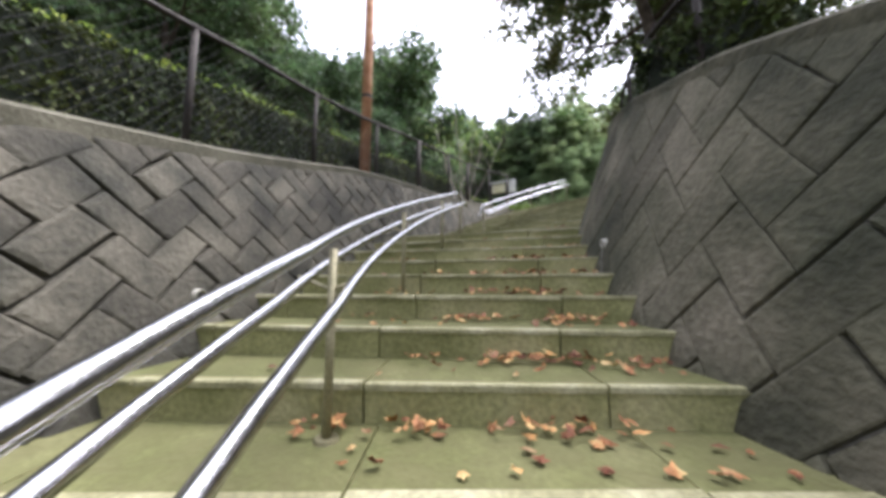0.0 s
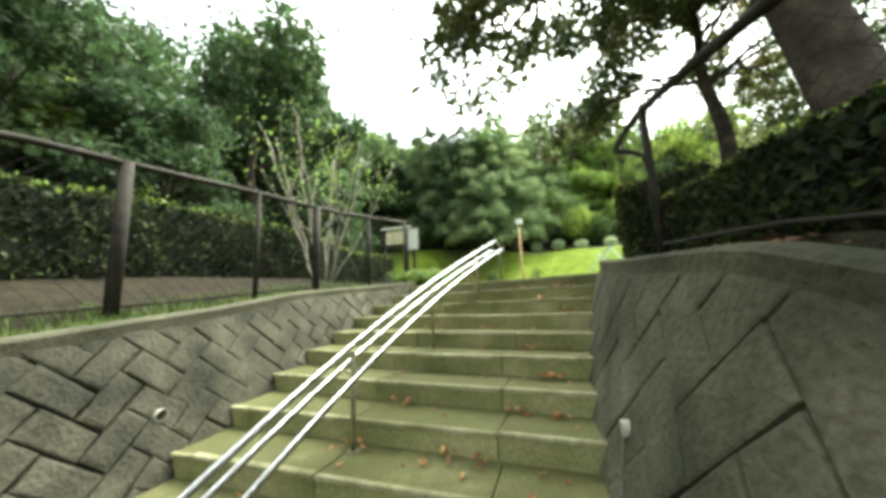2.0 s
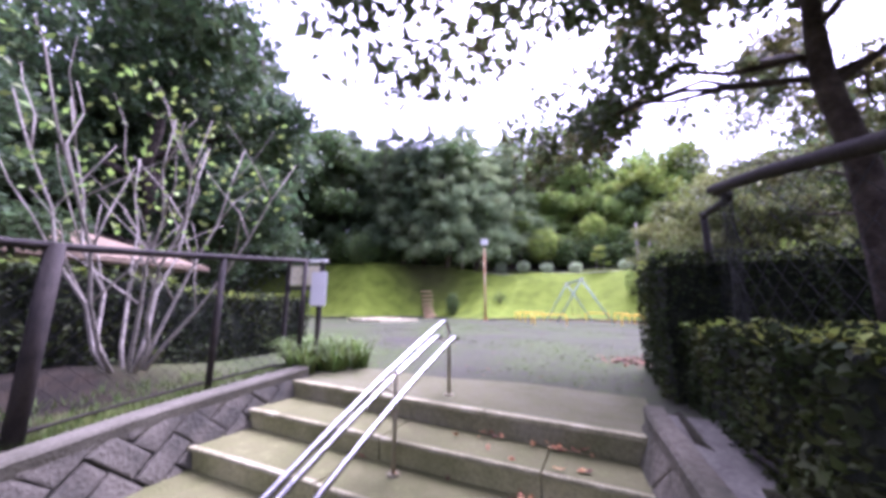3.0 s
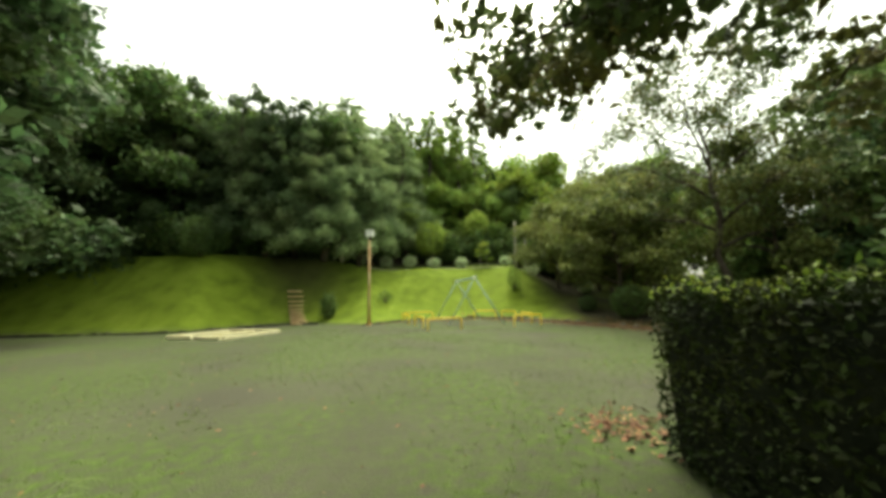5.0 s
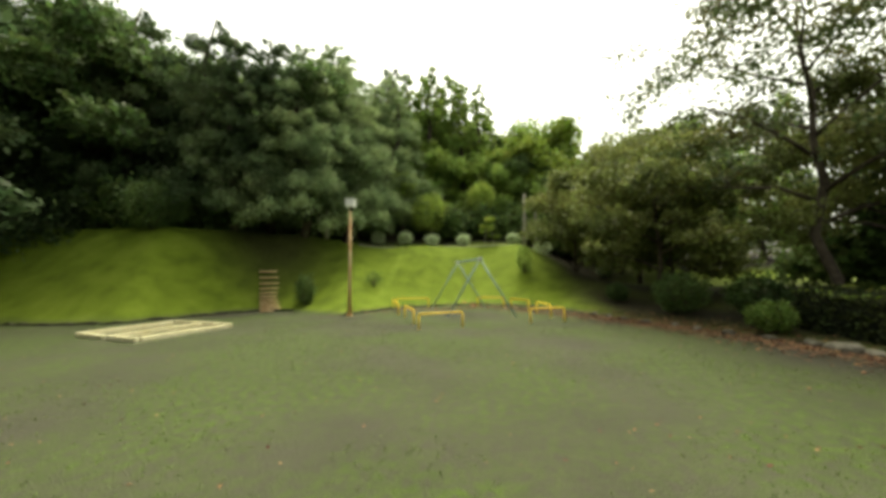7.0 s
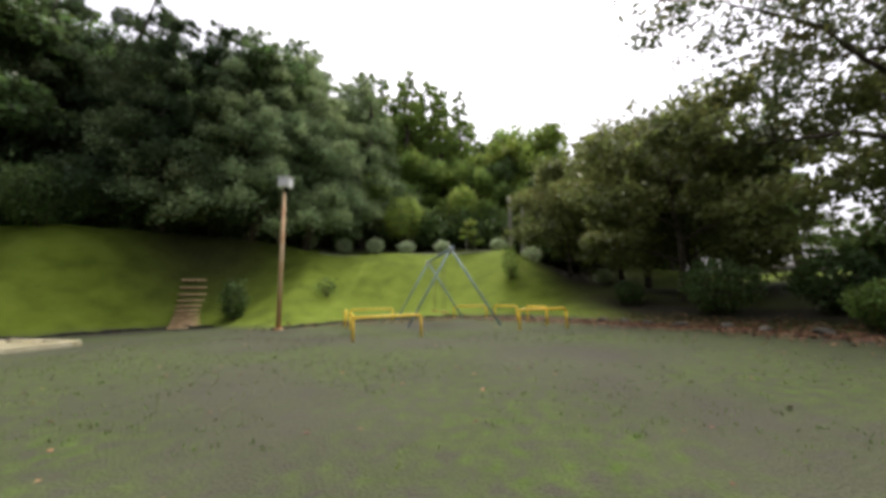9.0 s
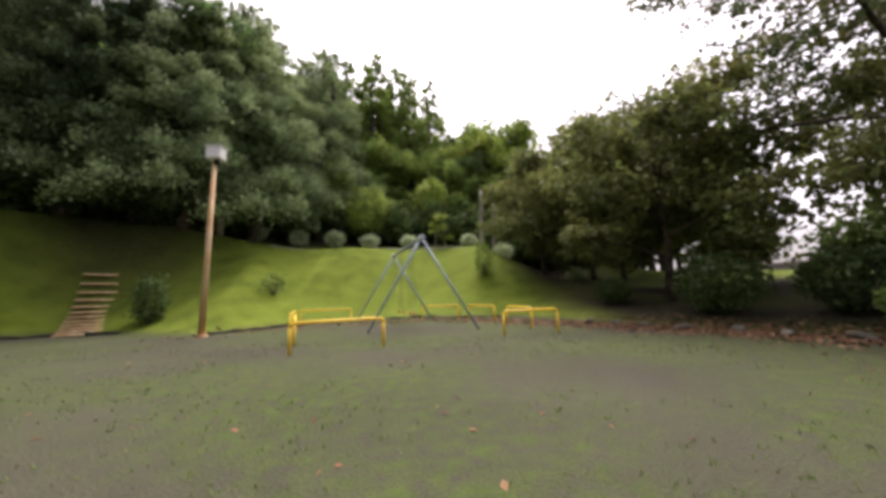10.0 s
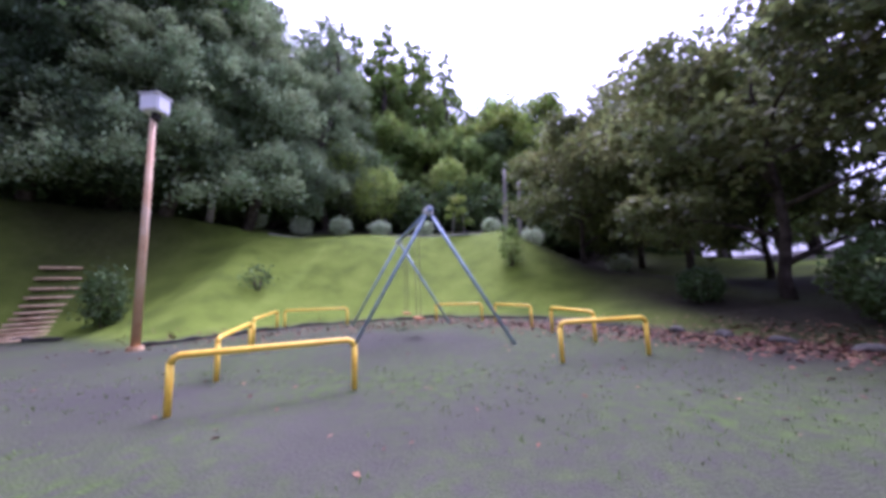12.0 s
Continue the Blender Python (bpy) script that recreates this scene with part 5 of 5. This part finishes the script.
def border_stone(x, y, size, seed, label="rough grey border stone"):
    rng = random.Random(seed)
    bm = bmesh.new()
    bmesh.ops.create_icosphere(bm, subdivisions=2, radius=0.5)
    for v in bm.verts:
        v.co *= 1 + 0.35 * noise.noise(v.co * 2.1 + Vector((seed, 0, 0)))
        v.co = Vector((v.co.x * size, v.co.y * size * 0.6, v.co.z * size * 0.42))
    ob = part("border_stone", bm, ROCK)
    ob.matrix_basis = pose(x, y, ground_at(x, y) + size * 0.06, 0, 0, rng.uniform(0, 180))
    return tagged(ob, label, "stone", "border stones")


for i in range(13):
    t = i / 12
    x, y = float(np.interp(t, [0, 0.35, 0.7, 1], [4.5, 6.0, 7.5, 8.1])), float(np.interp(t, [0, 0.35, 0.7, 1], [16.0, 13.3, 10.6, 7.0]))
    border_stone(x + wood.uniform(-0.12, 0.12), y, wood.uniform(0.25, 0.45), i + 3)
border_stone(7.45, 10.3, 0.62, 77, "flat pale slab among the border stones")

# ---- low dark strips for the bank's foot shadow, and the pale strip along its crest ----


def strip(name, pts, wide, high, mat, label, rough, seed):
    rng = random.Random(seed)
    bm, rings = bmesh.new(), []
    line = [Vector((x, y, 0)) for x, y in pts]
    cum = [0.0]
    for a, b in zip(line, line[1:]):
        cum.append(cum[-1] + (b - a).length)
    for d in np.arange(0, cum[-1], 0.25):
        i = min(max(int(np.searchsorted(cum, d, side="right")) - 1, 0), len(line) - 2)
        t = (line[i + 1] - line[i]).normalized()
        p = line[i] + t * (d - cum[i])
        w, h, z = wide / 2 * (1 + rough * rng.uniform(-1, 1)), high * (1 + rough * rng.uniform(-1, 1)), ground_at(p.x, p.y)
        n = Vector((t.y, -t.x, 0))
        rings.append([bm.verts.new(p + n * s * w + Vector((0, 0, z + v))) for s, v in ((-1, -0.1), (-1, h * 0.8), (-0.7, h), (0.7, h), (1, h * 0.8), (1, -0.1))])
    for a, b in zip(rings, rings[1:]):
        for k in range(6):
            bm.faces.new((a[k], a[(k + 1) % 6], b[(k + 1) % 6], b[k]))
    bm.faces.new(rings[0])
    bm.faces.new(rings[-1][::-1])
    bmesh.ops.recalc_face_normals(bm, faces=bm.faces)
    return tagged(part(name, bm, mat), label, "edging", kind="structure")


strip("edging", FOOT[1:5], 0.16, 0.09, MORTAR, "low dark strip standing in for the shadow line at the foot of the grass bank", 0.5, 191)
strip("edging", FOOT[5:9], 0.14, 0.06, MORTAR, "low dark strip for the litter and shadow line at the foot of the lawn", 0.6, 192)
# Thin pale strip added to draw the line along the crest.
strip("crest_strip", [(-8.6, 25.5), (-5.5, 26.3), (-1, 26.9), (2.8, 26.9), (6, 26.0), (8.2, 24.8)], 0.14, 0.05, COPING_PALE, "thin pale strip added along the crest of the lawn", 0.1, 193)

# ---- fallen leaves and weeds ----


def scatter(name, label, centres, size, mat, seed, category="leaves", up=3.5, curl=0.12):
    rng = np.random.default_rng(seed)
    ob = leaves(name, centres, size, mat, rng, None, "", 0.6, up, 0.5, curl)
    return tagged(ob, label, category, kind="stuff")


def lobed_leaves(name, label, centres, size, mat, seed):
    """Curled five-lobed fallen leaves, each a fan of ten triangles."""
    rng = np.random.default_rng(seed)
    k = len(centres)
    a = np.arange(10) * math.pi / 5 + 0.3
    outline = np.where(np.arange(10) % 2 == 0, 1.0, 0.66)[None, :] * rng.uniform(0.55, 1.25, (k, 10))
    turn = rng.uniform(0, 2 * math.pi, (k, 1))
    half = size * 0.5 * rng.uniform(0.55, 1.3, (k, 1))
    squeeze = rng.uniform(0.5, 1.0, (k, 1))
    u, v = outline * np.cos(a) * half, outline * np.sin(a) * half * squeeze
    lift = (outline ** 2) * half * rng.uniform(-0.1, 0.6, (k, 1)) + v * rng.normal(0, 0.35, (k, 1)) + u * rng.normal(0, 0.3, (k, 1))
    x, y = u * np.cos(turn) - v * np.sin(turn), u * np.sin(turn) + v * np.cos(turn)
    rim = np.stack([x, y, lift - lift.min(1, keepdims=True) - 0.008], 2)
    hub = np.stack([0 * half[:, 0], 0 * half[:, 0], rng.uniform(0.0, 0.012, k)], 1)[:, None, :]
    co = (np.concatenate([hub, rim], 1) + np.asarray(centres)[:, None, :]).reshape(-1, 3)
    base = (np.arange(k) * 11)[:, None]
    spin = np.arange(10)
    tri = np.stack([base + 0 * spin, base + 1 + spin, base + 1 + (spin + 1) % 10], 2).reshape(-1, 3)
    ob = mesh_object(name, co.tolist(), tri.tolist(), mat)
    return tagged(ob, label, "leaves", kind="stuff")


def litter_on_steps():
    rng = random.Random(141)
    c = []
    rows = [(-k * TREAD, -(k - 1) * TREAD, -k * RISE) for k in range(1, 11)] + [(LOW - k * TREAD, LOW - (k - 1) * TREAD, -(11 + k) * RISE) for k in range(1, 12)]
    for s0, s1, z in rows:
        upper = z > -10.5 * RISE
        for _ in range(8 if upper else 22):
            f = rng.random() ** (0.55 if upper else 0.42)
            c.append(at(s0 + (s1 - s0) * rng.uniform(0.15, 0.95), -0.8 + 2.25 * f, z + 0.018))
        for _ in range(3 if upper else 9):
            m = -0.7 + 2.12 * rng.random() ** 0.48
            for _ in range(6):
                c.append(at(s1 - rng.uniform(0.03, 0.14), m + rng.gauss(0, 0.06), z + 0.025 + rng.uniform(0, 0.025)))
    for _ in range(110):
        f = rng.random() ** 0.6
        c.append(at(LOW + rng.uniform(0.05, LANDING), -0.85 + 2.3 * f, -11 * RISE + 0.018))
    for _ in range(60):
        k = rng.random()
        c.append(at(LOW + 0.05 + (LANDING - 0.1) * k, 1.42 - abs(rng.gauss(0, 0.11)), -11 * RISE + 0.02 + rng.uniform(0, 0.05)))
    return [tuple(v) for v in c]


lobed_leaves("fallen_leaves", "scattered red, orange and brown fallen leaves on the steps", litter_on_steps(), 0.058, FALLEN, 142)
rng = np.random.default_rng(151)


def on_ground(x, y, lift=0.012):
    z, _, _ = ground_z(x, y)
    return np.stack([x, y, z + lift], 1)


x = rng.normal(1.72, 0.22, 260)
y = rng.normal(3.3, 0.25, 260)
scatter("fallen_leaves", "small drift of dry brown leaves by the hedge", on_ground(x, y, 0.02), 0.06, LITTER, 152)
t = rng.beta(1.6, 1.1, 7500)
x = np.interp(t, [0, 0.25, 0.5, 0.75, 1], [-6.5, 0.5, 4.6, 6.4, 8.0]) + rng.normal(0, 0.5, len(t))
y = np.interp(t, [0, 0.25, 0.5, 0.75, 1], [16.2, 19.4, 15.2, 12.6, 7.5]) + rng.normal(0, 0.6, len(t))
scatter("leaf_litter", "brown leaf litter along the foot of the bank", on_ground(x, y), 0.08, LITTER, 153)
x, y = rng.uniform(-12, 8, 900), rng.uniform(1.2, 17, 900)
scatter("fallen_leaves", "sparse dry leaves over the gravel", on_ground(x, y), 0.045, LITTER, 154)
x, y = rng.uniform(2.1, 5.5, 2400), rng.uniform(-7, 1.4, 2400)
scatter("leaf_litter", "leaf litter on ground painted dark for shade behind the wall", on_ground(x, y), 0.07, LITTER, 155)


def tufts(label, x, y, high, mat, seed):
    rng = np.random.default_rng(seed)
    z, _, _ = ground_z(x, y)
    verts, faces = [], []
    for px, py, pz in zip(x, y, z):
        for _ in range(3):
            a, w, h = rng.uniform(0, 6.28), rng.uniform(0.003, 0.006), high * rng.uniform(0.5, 1.2)
            b = len(verts)
            ox, oy = rng.normal(0, 0.015, 2)
            verts += [(px + ox - math.sin(a) * w, py + oy + math.cos(a) * w, pz - 0.005), (px + ox + math.sin(a) * w, py + oy - math.cos(a) * w, pz - 0.005), (px + ox + math.cos(a) * h * 0.6, py + oy + math.sin(a) * h * 0.6, pz + h)]
            faces.append((b, b + 1, b + 2))
    return tagged(mesh_object("grass_tufts", verts, faces, mat), label, "grass", kind="stuff")


x, y = rng.uniform(-7, 7, 9000), rng.uniform(1.3, 14, 9000)
keep = np.array([noise.fractal(Vector((a * 0.5, b * 0.5, 3.1)), 1.0, 2.0, 4) for a, b in zip(x, y)]) > -0.05
tufts("thin patches of short weeds in the gravel", x[keep], y[keep], 0.03, LEAF_BLADE, 161)
s_ = rng.uniform(-9, 0.2, 3000)
lat_ = rng.uniform(0, 1, 3000)
p = np.array([tuple(at(a, left_face(a, left_top(a)) - 0.25 - 0.5 * b * b)) for a, b in zip(s_, lat_)])
tufts("strip of yellow-green grass along the wall top", p[:, 0], p[:, 1], 0.09, LEAF_BLADE, 162)

# ---- the stones of both walls, last ----
wall_stones(wall_left, left_face, left_top, -1, STONE, 0.16, 0.0035, 0.013, 171, (-9.2, -5.0))
wall_stones(wall_right, right_face, right_top, 1, STONE_MOSS, 0.25, 0.003, 0.010, 172, (-11, -1))
